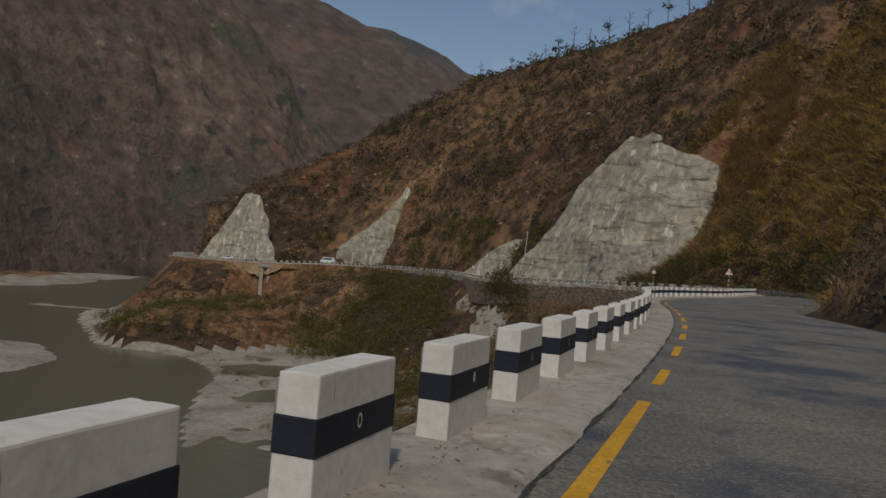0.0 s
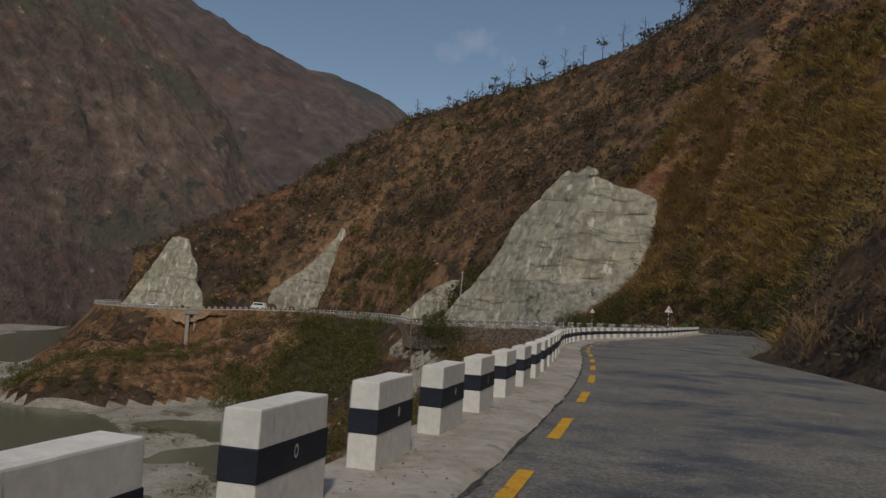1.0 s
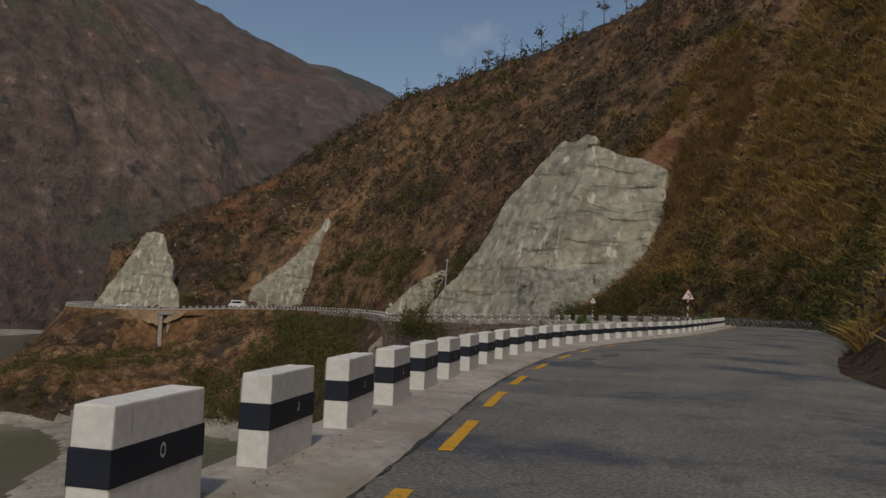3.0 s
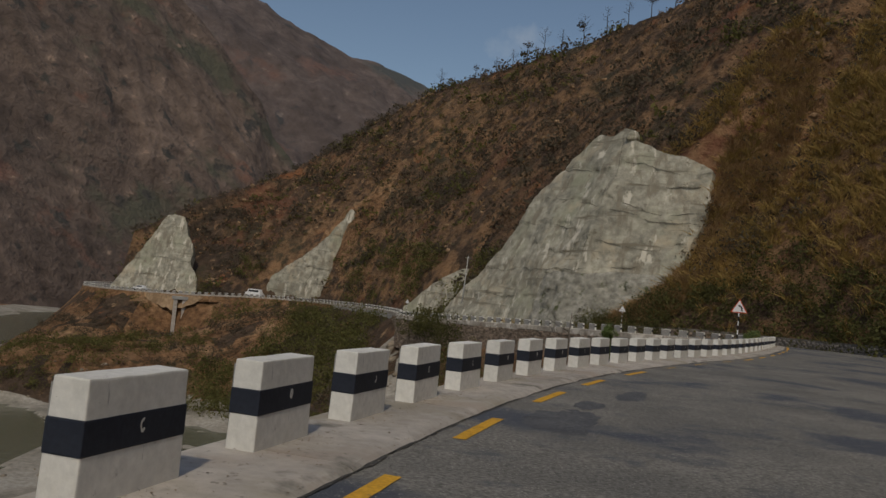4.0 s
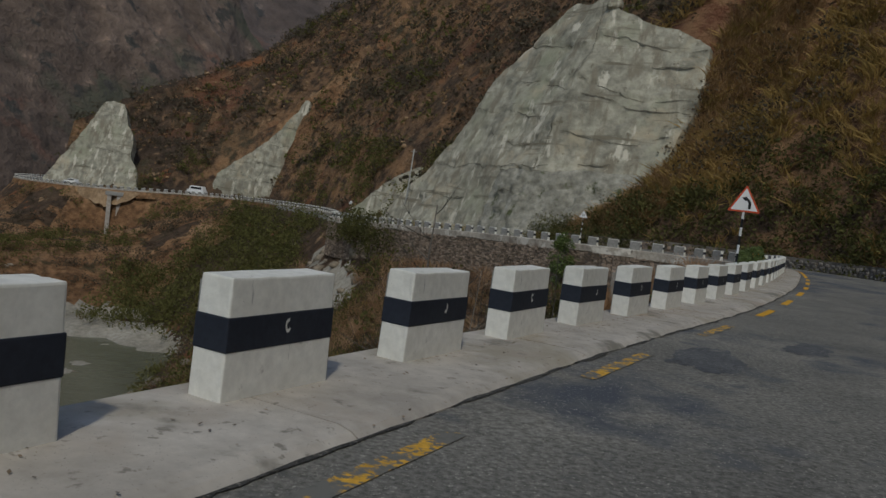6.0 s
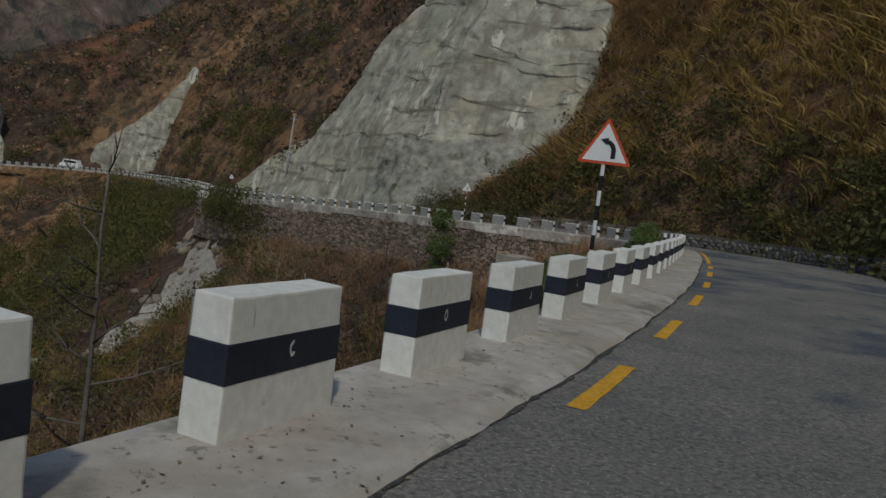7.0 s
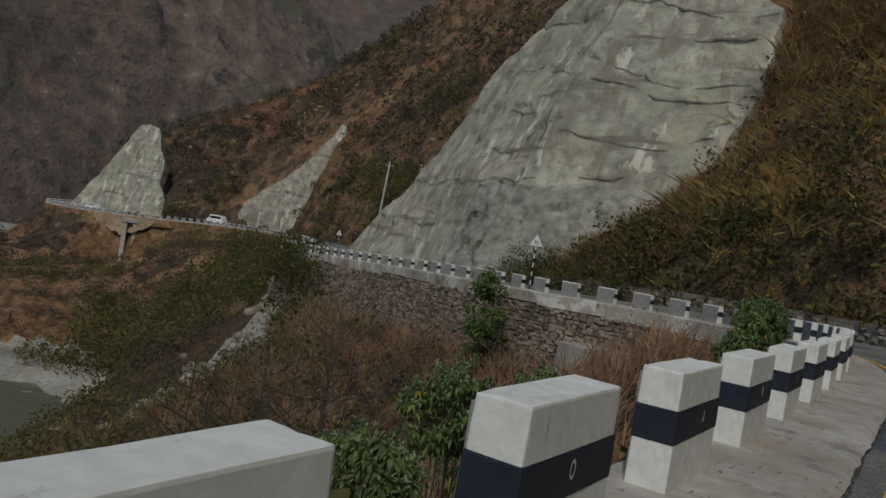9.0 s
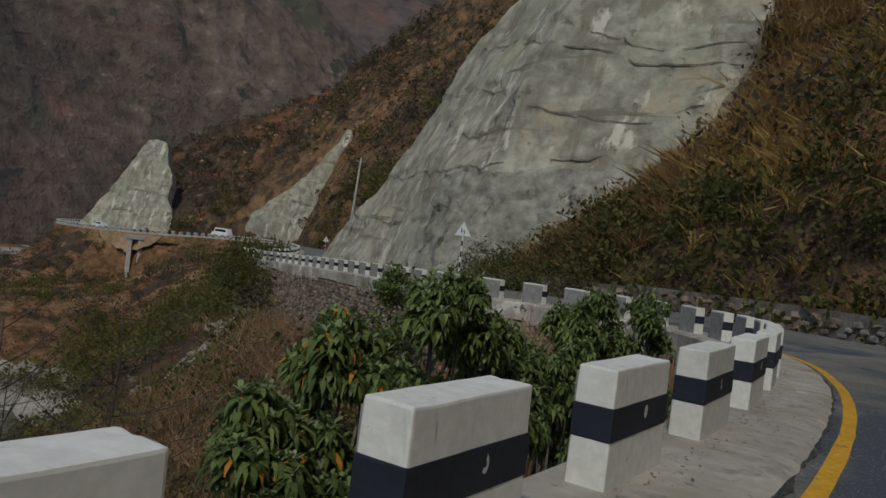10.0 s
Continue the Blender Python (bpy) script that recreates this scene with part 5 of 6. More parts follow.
# slopes between road and river
low = scattered(26000, -100, 42, 0, 262, RN, lambda x, y, z, s: (s < -1.6) & (z > RIVER + 1.2) & (np.abs(x - stream_x(y)) > 3.6) & (np.hypot(x + 53, y - 242) > 8.5) & (np.hypot(x - 37, y - 108) > 11))
k = RN.uniform(size=len(low))
thicket = ((low[:, 0] + 15) / 22) ** 2 + ((low[:, 1] - 192) / 27) ** 2 + 0.8 * fbm(low[:, 0], low[:, 1], 14, 3, 33.0) < 1
headland = (low[:, 0] < -24) & (low[:, 1] > 212)
green = patchy(low[:, 0], low[:, 1], 20, 31.0, np.where(headland, -0.15, -0.05))
sel = (k < 0.95) & thicket
stuff("thicket", "dense dark green thicket on the slope above the river", "bushes", clumps(low[sel], 0.8 + 3.2 * RN.uniform(size=sel.sum()) ** 2.5, 105, 0.07, RN, 1.0), BRUSH_GREEN)
sel = (k < 0.42) & green & ~thicket
stuff("slope_bushes", "green bushes on the slope above the river", "bushes", clumps(low[sel], RN.uniform(0.8, 2.4, sel.sum()), 60, 0.10, RN), BRUSH_GREEN)
sel = (k < 0.26) & ~green & ~thicket
stuff("slope_brush", "dark leafless brush on the slope above the river", "brush", clumps(low[sel], RN.uniform(0.8, 2.2, sel.sum()), 60, 0.1, RN), BRUSH_DARK)
sel = (k > 0.42) & (k < np.where(headland, 0.5, 0.64)) & ~thicket
stuff("slope_scrub", "dry brown scrub on the slope above the river", "scrub", clumps(low[sel], RN.uniform(0.6, 1.6, sel.sum()), 50, 0.1, RN), BRUSH_DRY)
near_low = scattered(9000, -14, 42, 16, 140, RN, lambda x, y, z, s: (s < -1.4) & (s > -30) & (np.abs(x - stream_x(y)) > 3.4))
k = RN.uniform(size=len(near_low))
patch = fbm(near_low[:, 0], near_low[:, 1], 13, 3, 77.0)
redden = (near_low[:, 1] > 96) & (near_low[:, 0] > 17 + 6 * patch)
sel = (k < 0.8) & redden
stuff("gully_grass", "reddish dry grass in the gully by the bend", "grass", tufts(near_low[sel], RN.uniform(0.9, 1.8, sel.sum()), 40, RN, 0.014, 0.4), RED_GRASS)
sel = (k < 0.22) & ~redden & (patch < 0.1)
stuff("slope_grass", "dry brown grass on the slope below the parapet", "grass", tufts(near_low[sel], RN.uniform(0.6, 1.3, sel.sum()), 26, RN, 0.018, 0.4), DRY_GRASS)
sel = (k > 0.22) & (k < 0.6) & ~redden
stuff("slope_weeds", "olive weeds on the slope below the parapet", "weeds", tufts(near_low[sel], RN.uniform(0.6, 1.4, sel.sum()), 30, RN, 0.02, 0.5), OLIVE_GRASS)
sel = (k > 0.6) & (patch > -0.1) & ~redden
stuff("slope_thicket", "green bushes on the slope below the parapet", "bushes", clumps(near_low[sel], RN.uniform(0.8, 2.0, sel.sum()), 80, 0.07, RN), BRUSH_GREEN)


shore_weeds = scattered(9000, -45, 10, 40, 165, RN, lambda x, y, z, s: (s < -12) & (z > RIVER + 0.15) & (z < RIVER + 3.2) & (fbm(x, y * 0.5, 9, 3, 23.0) > 0.12))
stuff("shore_weeds", "low olive-brown weeds on the gravel bank", "weeds", clumps(shore_weeds, RN.uniform(0.4, 1.1, len(shore_weeds)), 26, 0.11, RN, 0.6), BRUSH_GREEN)

gully = scattered(2600, -6, 32, 84, 140, RN, lambda x, y, z, s: (s < -4) & (z > RIVER + 2) & (np.hypot(x - 37, y - 108) > 11) & (np.abs(x - stream_x(y)) > 3.4))
k = RN.uniform(size=len(gully))
patch = fbm(gully[:, 0], gully[:, 1], 9, 3, 57.0)
sel = (k < 0.5) & (patch < 0.25)
stuff("gully_brush", "tangled brown leafless brush in the gully", "brush", clumps(gully[sel], RN.uniform(0.8, 2.2, sel.sum()), 90, 0.05, RN, 1.0), TWIG_BROWN)
sel = (k > 0.5) & (k < 0.72)
stuff("gully_scrub", "light brown dry scrub in the gully", "scrub", clumps(gully[sel], RN.uniform(0.8, 1.8, sel.sum()), 110, 0.05, RN, 1.0), BRUSH_DRY)
sel = (k > 0.72) & (patch > 0.0)
stuff("gully_bushes", "olive bushes in the gully", "bushes", clumps(gully[sel], RN.uniform(0.8, 2.0, sel.sum()), 110, 0.055, RN, 1.0), BRUSH_GREEN)
sel = (k > 0.72) & (patch < 0.2)
stuff("gully_straw", "straw-coloured grass in the gully", "grass", tufts(gully[sel], RN.uniform(1.0, 1.9, sel.sum()), 36, RN, 0.018, 0.45), DRY_GRASS)


# bare brush and dry grass that hide the foot of the retaining wall
wall_foot = scattered(3600, 2, 40, 108, 162, RN, lambda x, y, z, s: (s < -1.3) & (s > -4.6) & (np.hypot(x - 37, y - 113) > 4.5) & (np.abs(x - stream_x(y)) > 4.5))
k = RN.uniform(size=len(wall_foot))
sel = (k < 0.5) & patchy(wall_foot[:, 0], wall_foot[:, 1], 8, 62.0, -0.2)
stuff("wall_brush", "reddish leafless brush along the retaining wall", "brush", clumps(wall_foot[sel], RN.uniform(1.2, 2.6, sel.sum()), 110, 0.032, RN, 1.2), TWIG_BROWN)
sel = (k > 0.5) & (k < 0.8)
stuff("wall_grass", "reddish dry grass along the retaining wall", "grass", tufts(wall_foot[sel], RN.uniform(1.0, 2.0, sel.sum()), 34, RN, 0.016, 0.4), RED_GRASS)

edge = scattered(900, 20, 42, 70, 104, RN, lambda x, y, z, s: (s < -0.6) & (s > -2.6))
k = RN.uniform(size=len(edge))
stuff("edge_grass", "dry grass stems behind the parapet", "grass", tufts(edge[k < 0.55], RN.uniform(0.8, 1.5, (k < 0.55).sum()), 34, RN, 0.009, 0.3), DRY_GRASS)
stuff("edge_weeds", "green weeds behind the parapet", "weeds", clumps(edge[k >= 0.72], RN.uniform(0.5, 1.1, (k >= 0.72).sum()), 110, 0.06, RN, 1.0), LEAF_GREEN)


def bare_tree(label, x, y, z_top, seed, mat, high=9.0, limbs=9, radius=0.11, reach=0.33, name="bare_tree"):
    """A leafless tree: a tapered trunk with limbs, each limb with twigs."""
    rnd = random.Random(seed)
    z0 = float(ground_height([x], [y])[0][0]) - 0.2
    high = max(z_top - z0, 1.5)
    ob = tagged(new(name), label, "tree")
    ob.matrix_basis = pose(x, y, z0)
    pts = [Vector((0.03 * high * noise.noise((t * 2.5, seed, 0)), 0.03 * high * noise.noise((t * 2.5, seed, 7)), t * high)) for t in np.linspace(0, 1, 9)]
    v, f = tube(pts, [radius * (1 - 0.8 * t) for t in np.linspace(0, 1, 9)], 8)
    part("trunk", mesh_from("trunk", v, f, mat, True), None, ob)
    for i in range(limbs):
        t = 0.42 + 0.56 * (i + rnd.random()) / limbs
        o = pts[min(int(t * 8), 7)].lerp(pts[min(int(t * 8) + 1, 8)], t * 8 % 1)
        a = rnd.uniform(0, 6.28)
        ln = reach * high * (1.1 - 0.7 * t) * rnd.uniform(0.7, 1.3)
        d = Vector((math.cos(a), math.sin(a), rnd.uniform(0.1, 0.7))).normalized()
        limb = [o + d * ln * q + Vector((0, 0, 0.22 * ln * q * q)) + 0.06 * ln * Vector((noise.noise((q * 3, i, seed)), noise.noise((q * 3, i, seed + 4)), 0)) for q in (0, 0.25, 0.5, 0.75, 1)]
        r = radius * 0.42 * (1 - 0.6 * t)
        lv, lf = tube(limb, [r, r * 0.8, r * 0.6, r * 0.4, r * 0.2], 6)
        for _ in range(4):
            q = rnd.randrange(1, 4)
            e = (d + Vector((rnd.uniform(-1, 1), rnd.uniform(-1, 1), rnd.uniform(-0.2, 0.9)))).normalized()
            tw = [limb[q], limb[q] + e * ln * 0.2, limb[q] + e * ln * 0.36 + Vector((0, 0, 0.05 * ln))]
            tv, tf = tube(tw, [r * 0.45, r * 0.3, r * 0.12], 5)
            lf += [tuple(len(lv) + j for j in face) for face in tf]
            lv += tv
        part("limb", mesh_from("limb", lv, lf, mat, True), None, ob)
    return ob


bare_tree("slender grey leafless sapling below the parapet", 3.8, 35.1, 0.5, 3, BARK, limbs=5, radius=0.09, reach=0.14)
bare_tree("grey leafless tree with level branches on the slope", 19.75, 77.9, 0.3, 8, BARK, limbs=14, radius=0.1, reach=0.3)
bare_tree("pale leafless sapling beside the parapet", 25.95, 76.7, -0.85, 12, PALE_BARK, limbs=9, radius=0.05, reach=0.3)
bare_tree("pale leafless sapling on the slope", 23.4, 79.0, -1.6, 15, PALE_BARK, limbs=9, radius=0.05, reach=0.3)
bare_tree("pale leafless sapling on the gully side", 22.2, 88.0, -2.4, 18, PALE_BARK, limbs=8, radius=0.05, reach=0.3)
bare_tree("reddish leafless bush-like tree in the gully", 28.2, 102.0, -2.2, 21, DARK_BARK, limbs=14, radius=0.07, reach=0.55)
bare_tree("reddish leafless bush-like tree by the wall", 27.0, 108.0, -2.6, 25, DARK_BARK, limbs=14, radius=0.07, reach=0.55)
bare_tree("grey leafless tree on the gully slope", 20.5, 97.0, -4.4, 28, BARK, limbs=12, radius=0.08, reach=0.45)

for i, (x, y, z) in enumerate([(25.6, 104.6, -4.2), (23.8, 107.2, -4.6), (21.9, 109.8, -5.2), (26.9, 101.4, -4.0), (19.6, 113.5, -5.8), (24.6, 111.8, -5.0)]):
    bare_tree("brown leafless thorny bush in the gully", x, y, z, 70 + i, DARK_BARK, limbs=16, radius=0.06, reach=0.6, name="thorn_bush")

# the thin row of trees on the crest
for i, (x, y, h) in enumerate([(8.5, 279, 7), (19, 270, 4), (25, 266, 5), (29.5, 262, 5), (33, 256, 6), (37, 250, 7.5), (41, 243, 6), (45.5, 236, 8), (50, 229, 7), (54, 223, 5.5), (58, 217, 7), (62, 211, 8), (66, 205, 7), (72, 196, 7)]):
    z0 = float(ground_height([x], [y])[0][0])
    t = bare_tree("thin leafless tree on the crest of the hill", x, y, z0 + h, 40 + i, DARK_BARK, limbs=14, radius=0.13, reach=0.4, name="crest_tree")
    if i % 3 == 1:
        c = np.array([[0.0, 0.0, h * 0.62]])
        v, q = clumps(c, np.array([h * 0.3]), 60, 0.16, RN)
        part("crown", fast_mesh("crown", v, q, BRUSH_DARK), None, t)


def wall_tree(x, y, z_top, wide, seed):
    """A small bushy tree: a forked trunk under an uneven crown of many small leaves."""
    rnd = random.Random(seed)
    z0 = float(ground_height([x], [y])[0][0]) - 0.2
    high = z_top - z0
    ob = tagged(new("bushy_tree"), "dense dark green bushy tree against the retaining wall", "tree")
    ob.matrix_basis = pose(x, y, z0)
    v, f = tube([Vector((0, 0, 0)), Vector((0.08, 0.05, high * 0.4)), Vector((0.02, 0.0, high * 0.85))], [0.08, 0.06, 0.02], 7)
    part("trunk", mesh_from("trunk", v, f, BARK, True), None, ob)
    heads = []
    for i in range(40):
        t = rnd.uniform(0.18, 0.96)
        r = 0.5 * wide * math.sin(math.pi * min(1.0, 0.25 + 0.7 * t)) * math.sqrt(rnd.random())
        a = rnd.uniform(0, 6.28)
        heads.append((r * math.cos(a), r * math.sin(a), t * high - 0.3))
    for c in heads[:7]:
        lv, lf = tube([Vector((0.03, 0.02, c[2] * 0.6)), Vector(c)], [0.03, 0.01], 5)
        part("limb", mesh_from("limb", lv, lf, BARK, True), None, ob)
    v, q = clumps(np.array(heads), np.array([rnd.uniform(0.45, 0.85) for _ in heads]), 130, 0.13, RN, 1.0)
    part("crown", fast_mesh("crown", v, q, LEAF_GREEN), None, ob)


wall_tree(31.7, 119.3, -1.35, 2.3, 61)


def leafy_shrub(label, x, y, z_top, spread, seed, whorls=60, orange=0, tall=None):
    """A rounded shrub: stems that fork into lobes, each lobe set with whorls of long drooping leaves and pale young tips."""
    rnd = random.Random(seed)
    z0 = float(ground_height([x], [y])[0][0]) - 0.1
    high = z_top - z0
    tall = min(high, tall or 1.9 * spread + 0.5)
    ob = tagged(new("shrub"), label, "shrub", "leafy shrubs by the parapet")
    ob.matrix_basis = pose(x, y, z0)
    sets = {"leaves": ([], []), "young_leaves": ([], []), "dead_leaves": ([], [])}

    def leaf(kind, o, d, ln, wd, droop):
        vs, qs = sets[kind]
        d = Vector(d).normalized()
        w = d.cross(Vector((0, 0, 1)))
        w = w.normalized() * wd if w.length > 0.01 else Vector((wd, 0, 0))
        b, c = o + d * ln * 0.4 - Vector((0, 0, droop * ln * 0.08)), o + d * ln * 0.72 - Vector((0, 0, droop * ln * 0.34))
        e = o + d * ln * 0.88 - Vector((0, 0, droop * ln * 0.72))
        n = len(vs)
        vs += [o, b + w, b - w, c + w * 0.8, c - w * 0.8, e]
        qs += [(n, n + 1, n + 2), (n + 1, n + 3, n + 4, n + 2), (n + 3, n + 5, n + 4)]

    lobes = []
    count = max(3, int(3 + 4 * spread))
    for i in range(count):
        a, r = 2.4 * i + rnd.uniform(-0.5, 0.5), spread * (0.15 + 0.65 * math.sqrt(i / count))
        size = spread * rnd.uniform(0.32, 0.5)
        top = high - tall * 0.5 * (r / max(spread, 0.01)) ** 1.5 * rnd.uniform(0.3, 1.1)
        lobes.append((Vector((math.cos(a) * r, math.sin(a) * r, top - size)), size))
    depth = min(high * 0.9, 1.5)
    for i in range(int(count * depth / max(spread, 0.3) * 0.8)):
        a, r = 2.4 * i + 1.2, spread * rnd.uniform(0.35, 0.95)
        size = spread * rnd.uniform(0.3, 0.48)
        lobes.append((Vector((math.cos(a) * r, math.sin(a) * r, high - tall * 0.35 - rnd.random() * (depth - tall * 0.3))), size))
    for c, size in lobes:
        root = Vector((c.x * 0.2, c.y * 0.2, 0))
        mid = root.lerp(c, 0.5) + Vector((rnd.uniform(-0.1, 0.1), rnd.uniform(-0.1, 0.1), 0.12))
        sv, sf = tube([root, mid, c], [0.022, 0.016, 0.008], 5)
        part("stem", mesh_from("stem", sv, sf, BARK, True), None, ob)
        for j in range(max(5, int(1.7 * whorls / count))):
            d = Vector((rnd.gauss(0, 1), rnd.gauss(0, 1), rnd.gauss(0.25, 0.8))).normalized()
            o = c + d * size * rnd.uniform(0.45, 1.08)
            if o.z < 0.05:
                continue
            lean = Vector((d.x * 0.5, d.y * 0.5, 1))
            n, turn = rnd.randrange(7, 11), rnd.uniform(0, 6.28)
            big = rnd.uniform(0.55, 0.9)
            for q in range(n):
                b = turn + 6.28 * q / n + rnd.uniform(-0.3, 0.3)
                kind = "dead_leaves" if orange and rnd.random() < 0.012 * orange else "leaves"
                leaf(kind, o - lean * 0.05 * rnd.random(), Vector((math.cos(b), math.sin(b), rnd.uniform(-0.25, 0.45))), big * rnd.uniform(0.11, 0.18), big * rnd.uniform(0.017, 0.027), rnd.uniform(0.5, 1.6))
            if rnd.random() < 0.9:
                for q in range(6):
                    b = rnd.uniform(0, 6.28)
                    leaf("young_leaves", o, Vector((math.cos(b), math.sin(b), rnd.uniform(0.4, 1.8))), rnd.uniform(0.05, 0.1), 0.011, 0.2)
    for kind, mat, words in (("leaves", LEAF_GREEN, "long drooping green leaves"), ("young_leaves", LEAF_TIP, "pale young leaves"), ("dead_leaves", LEAF_ORANGE, "drying orange leaves")):
        vs, qs = sets[kind]
        if vs:
            part(kind, mesh_from(kind, vs, qs, mat), None, ob, words)
    return ob


leafy_shrub("tall leafy green shrub with drooping leaves and orange ones", 36.83, 93.66, -0.2, 0.26, 1, 90, 3)
leafy_shrub("leafy green shrub with drooping leaves and orange ones", 36.62, 93.05, -0.58, 0.3, 2, 80, 4)
leafy_shrub("leafy green shrub with drooping leaves", 36.95, 93.25, -1.0, 0.28, 21, 50)
leafy_shrub("tall leafy green shrub behind the parapet", 37.3, 94.85, 0.03, 0.4, 3, 120)
leafy_shrub("leafy green shrub behind the parapet", 37.6, 95.5, -0.35, 0.4, 4, 80)
leafy_shrub("leafy green shrub near the bend", 38.4, 98.7, -0.1, 0.55, 5, 110)
leafy_shrub("dark leafy shrub near the bend", 39.15, 99.7, -0.15, 0.45, 6, 80)
leafy_shrub("dark leafy shrub near the bend", 38.0, 98.0, -0.7, 0.5, 14, 70)
leafy_shrub("large-leaved green shrub on the slope", 32.45, 91.3, -1.3, 0.75, 23, 120, 1)
leafy_shrub("large-leaved green shrub on the slope", 33.6, 91.8, -1.3, 0.45, 24, 50)
leafy_shrub("low pale-green weed shrub between parapet blocks", 37.55, 94.5, -1.15, 0.3, 7, 26)
leafy_shrub("low pale-green weed shrub between parapet blocks", 37.2, 93.7, -1.45, 0.28, 22, 22)
leafy_shrub("low leafy weed shrub beside a parapet block", 32.3, 86.3, -1.15, 0.35, 8, 36)
leafy_shrub("low leafy weed shrub beside a parapet block", 31.6, 85.2, -1.35, 0.35, 9, 34)
leafy_shrub("leafy green shrub on the slope below the parapet", 31.2, 90.6, -2.2, 0.8, 10, 90)
leafy_shrub("leafy green shrub on the slope below the parapet", 33.0, 93.4, -2.2, 0.8, 11, 80)
leafy_shrub("yellow-green weed shrub beside a parapet block", 30.6, 81.8, -1.1, 0.35, 12, 40)
leafy_shrub("yellow-green weed shrub beside a parapet block", 31.4, 83.2, -1.2, 0.3, 13, 32)
leafy_shrub("small green weed shrub at the parapet foot", 4.75, 21.5, 0.06, 0.22, 15, 26)
leafy_shrub("small green weed shrub at the parapet foot", 5.08, 20.9, 0.14, 0.1, 16, 10)
leafy_shrub("small green weed shrub at the parapet foot", 4.4, 18.75, 0.12, 0.12, 17, 12)


def wild_bush(label, x, y, size, seed):
    """A dense bush of fine foliage on several stems."""
    rnd = np.random.default_rng(seed)
    z0 = float(ground_height([x], [y])[0][0]) - 0.1
    ob = tagged(new("bush"), label, "bush", "bushes against the retaining wall")
    ob.matrix_basis = pose(x, y, z0)
    for i in range(4):
        a = 1.6 * i
        v, f = tube([(0, 0, 0), (0.12 * size * math.cos(a), 0.12 * size * math.sin(a), 0.4 * size), (0.3 * size * math.cos(a), 0.3 * size * math.sin(a), 0.85 * size)], [0.04, 0.03, 0.012], 6)
        part("stem", mesh_from("stem", v, f, BARK, True), None, ob)
    n = 7
    c = np.stack([rnd.normal(0, 0.24, n) * size, rnd.normal(0, 0.24, n) * size, rnd.uniform(0.1, 0.6, n) * size], 1)
    v, q = clumps(c, rnd.uniform(0.4, 0.65, n) * size, 420, 0.055, rnd, 1.0)
    part("foliage", fast_mesh("foliage", v, q, BUSH_GREEN), None, ob, "fine dark green foliage")


wild_bush("tall dark green bush against the retaining wall", 31.3, 114.2, 3.6, 1)
wild_bush("tall dark green bush beside the dry stream bed", 13.0, 150.6, 5.0, 2)
wild_bush("tall dark green bush beside the dry stream bed", 15.4, 146.8, 4.6, 3)
wild_bush("dark green bush at the foot of the wall", 11.2, 153.6, 4.4, 4)


# ---------------------------------------------------------------- stones, litter
OCHRE_ROCK = material("ochre_rock", [(0.3, (0.22, 0.13, 0.07)), (0.7, (0.46, 0.31, 0.18))], 0.15, fine=(1.5, 0.6), by_island=0.35, bump=0.6, bump_scale=2, bump_dist=0.2)
PALE_ROCK = material("pale_rock", [(0.3, (0.17, 0.14, 0.105)), (0.7, (0.34, 0.285, 0.22))], 0.4, fine=(2.0, 0.5), by_island=0.3, bump=0.6, bump_scale=3, bump_dist=0.1)
LITTER = material("leaf_litter", [(0.3, (0.11, 0.08, 0.055)), (0.7, (0.26, 0.20, 0.14))], 3, by_island=0.5, bump=0)


def boulders(centres, sizes, rnd):
    """Rough twenty-sided rocks, flattened and with every corner pushed about."""
    n, g = len(centres), (1 + math.sqrt(5)) / 2
    corners = unit(np.array([(-1, g, 0), (1, g, 0), (-1, -g, 0), (1, -g, 0), (0, -1, g), (0, 1, g), (0, -1, -g), (0, 1, -g), (g, 0, -1), (g, 0, 1), (-g, 0, -1), (-g, 0, 1)], float))
    v = corners[None] * rnd.uniform(0.55, 1.05, (n, 12, 1)) * rnd.uniform(0.6, 1.3, (n, 1, 3)) * (0.8, 0.8, 0.6)
    a = rnd.uniform(0, 6.28, n)
    c, s = np.cos(a)[:, None], np.sin(a)[:, None]
    v = np.stack([c * v[..., 0] - s * v[..., 1], s * v[..., 0] + c * v[..., 1], v[..., 2]], 2)
    v = v * sizes[:, None, None] + centres[:, None, :]
    f = np.array([(0, 11, 5), (0, 5, 1), (0, 1, 7), (0, 7, 10), (0, 10, 11), (1, 5, 9), (5, 11, 4), (11, 10, 2), (10, 7, 6), (7, 1, 8), (3, 9, 4), (3, 4, 2), (3, 2, 6), (3, 6, 8), (3, 8, 9), (4, 9, 5), (2, 4, 11), (6, 2, 10), (8, 6, 7), (9, 8, 1)])
    return v.reshape(-1, 3), (f[None] + 12 * np.arange(n)[:, None, None]).reshape(-1, 3)


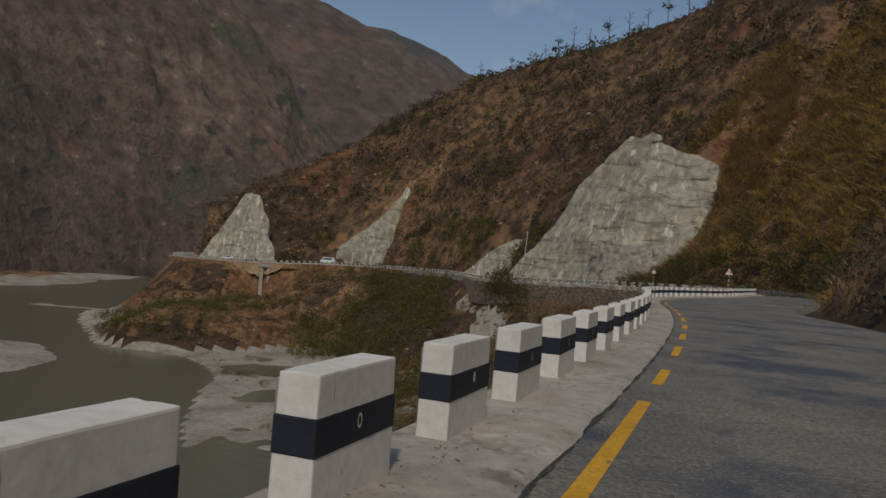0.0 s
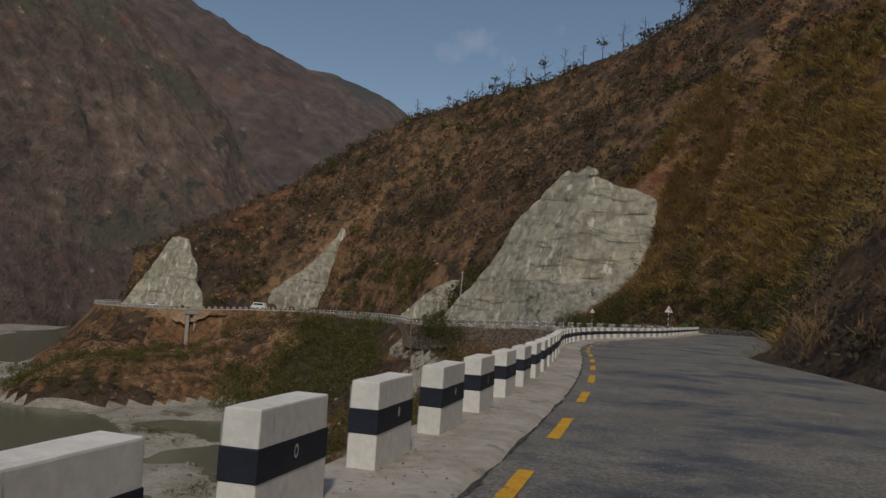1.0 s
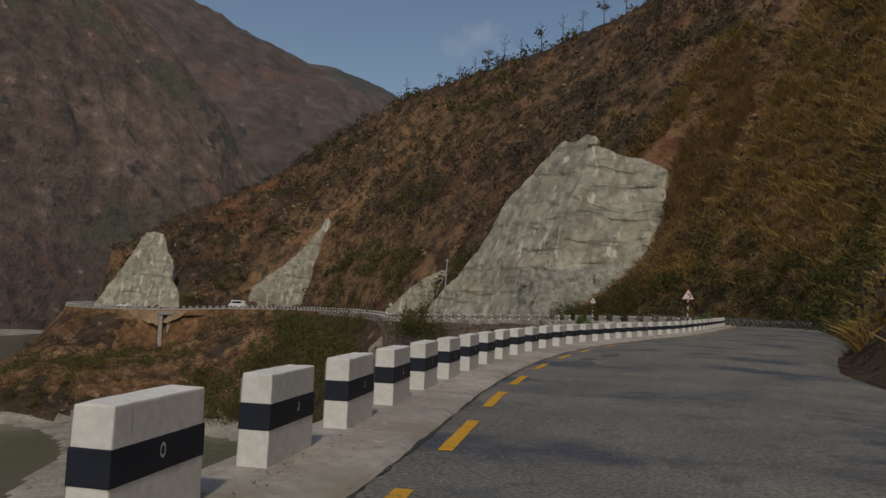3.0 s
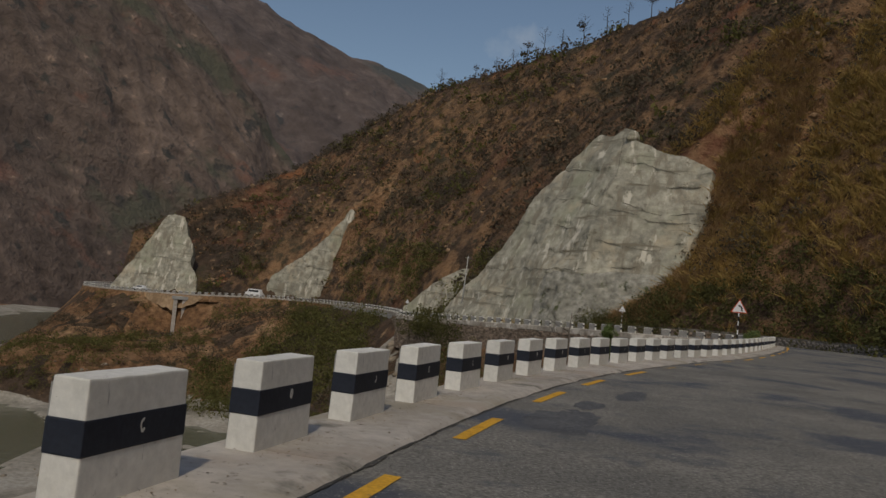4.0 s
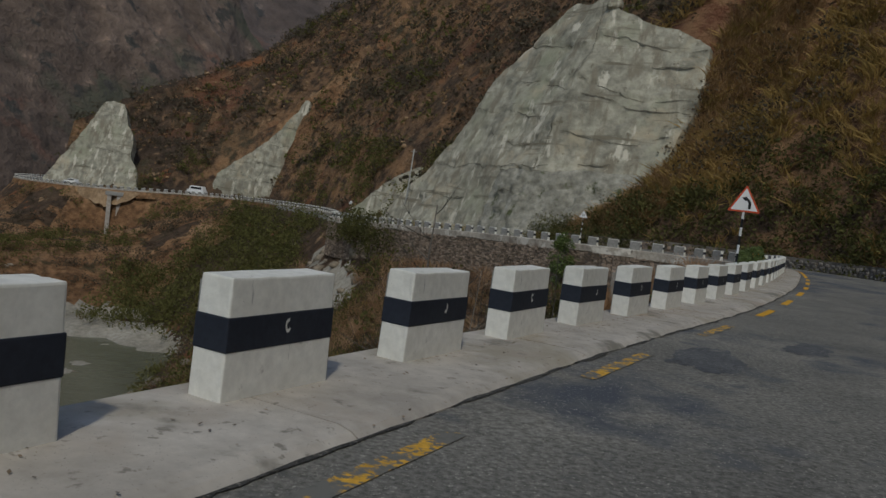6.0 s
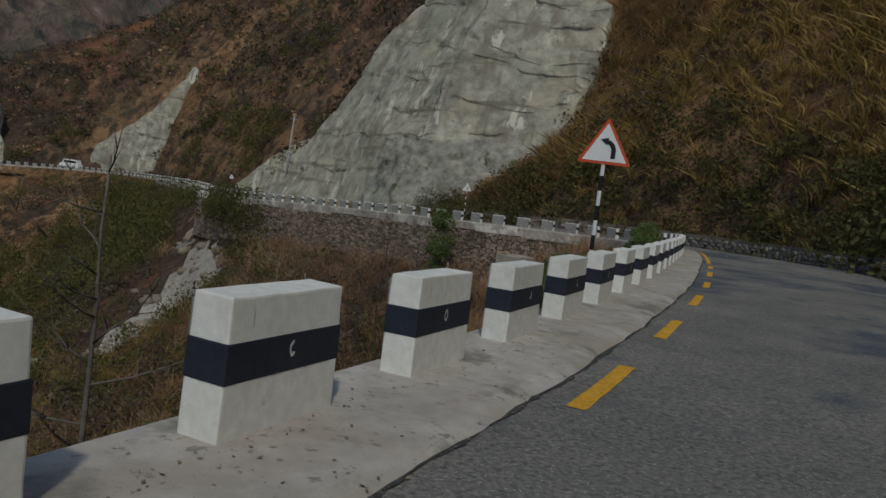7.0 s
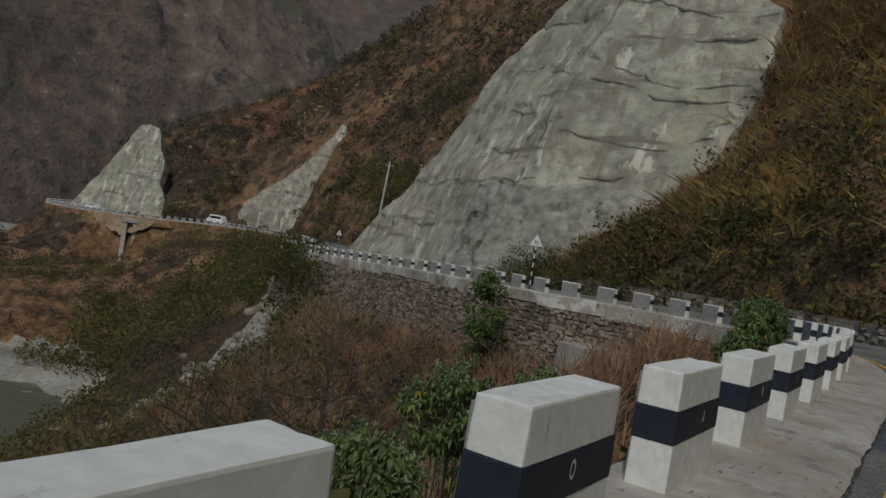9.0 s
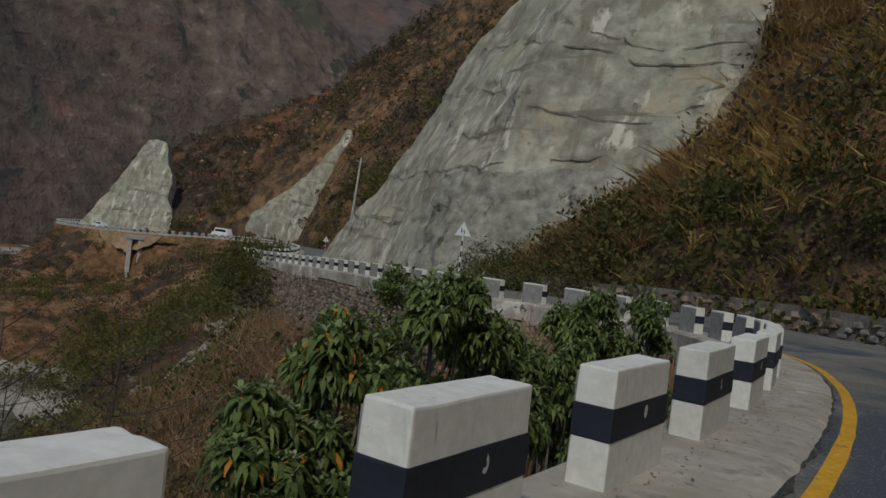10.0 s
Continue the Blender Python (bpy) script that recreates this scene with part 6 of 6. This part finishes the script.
rocks = scattered(12000, -100, 135, 60, 335, RN, lambda x, y, z, s: (s > UP + 4) & ~((y < 150) & (s < UP + 24)) & ~in_rocks(x, y) & (patchy(x, y, 30, 41.0, 0.1) | patchy(x, y, 30, 14.0, 0.3)))
stuff("hill_rocks", "ochre rocks breaking out of the hillside", "rocks", boulders(rocks, 0.2 + 1.2 * RN.uniform(size=len(rocks)) ** 3, RN), OCHRE_ROCK)
rocks = scattered(2600, -100, 30, 60, 262, RN, lambda x, y, z, s: (s < -5) & patchy(x, y, 26, 47.0, 0.3) & (z > RIVER - 0.2))
stuff("slope_rocks", "pale rocks scattered on the slope and the bank", "rocks", boulders(rocks, 0.2 + 1.0 * RN.uniform(size=len(rocks)) ** 3, RN), PALE_ROCK)
cy = RN.uniform(114, 172, 230)
cx = stream_x(cy) + RN.normal(0, 2.3, 230)
cz, _ = ground_height(cx, cy)
stuff("gully_boulders", "pale boulders in the gully below the wall", "boulders", boulders(np.stack([cx, cy, cz], 1), 0.3 + 1.7 * RN.uniform(size=len(cx)) ** 2, RN), PALE_ROCK)

# leaf litter and grit on the slabs
n = 16000
ls = RN.uniform(S_K1 - 6, s_near(41.7, 103), n)
band = RN.uniform(size=n)
lo = np.where(band < 0.5, np.abs(RN.normal(0.0, 0.14, n)) + 0.01, np.where(band < 0.7, RN.normal(SLAB, 0.07, n), RN.uniform(-0.3, SLAB, n)))
keep = fbm(ls, ls * 0, 2.6, 3, 19.0) > RN.uniform(-1.3, 0.5, n)
ls, lo = ls[keep], np.clip(lo[keep], -0.4, SLAB + 0.2)
n = len(ls)
spot = np.array([at_s(a, float(b), 0.006 if b < SLAB - 0.1 else -0.02 if b < SLAB + 0.03 else -0.046)[0] for a, b in zip(ls, lo)])
turn, size = RN.uniform(0, 6.28, n), 0.004 + 0.017 * RN.uniform(size=n) ** 2.6
d = np.stack([np.cos(turn), np.sin(turn), RN.uniform(-0.1, 0.3, n)], 1) * size[:, None]
e = np.stack([-np.sin(turn), np.cos(turn), RN.uniform(-0.3, 0.3, n)], 1) * (0.55 * size)[:, None]
spot[:, 2] += np.abs(d[:, 2]) + np.abs(e[:, 2])
quad = np.stack([spot - d, spot + e, spot + d, spot - e], 1).reshape(-1, 3)
stuff("leaf_litter", "dry leaf litter and grit on the verge slabs", "litter", (quad, np.arange(4 * n).reshape(-1, 4)), LITTER)
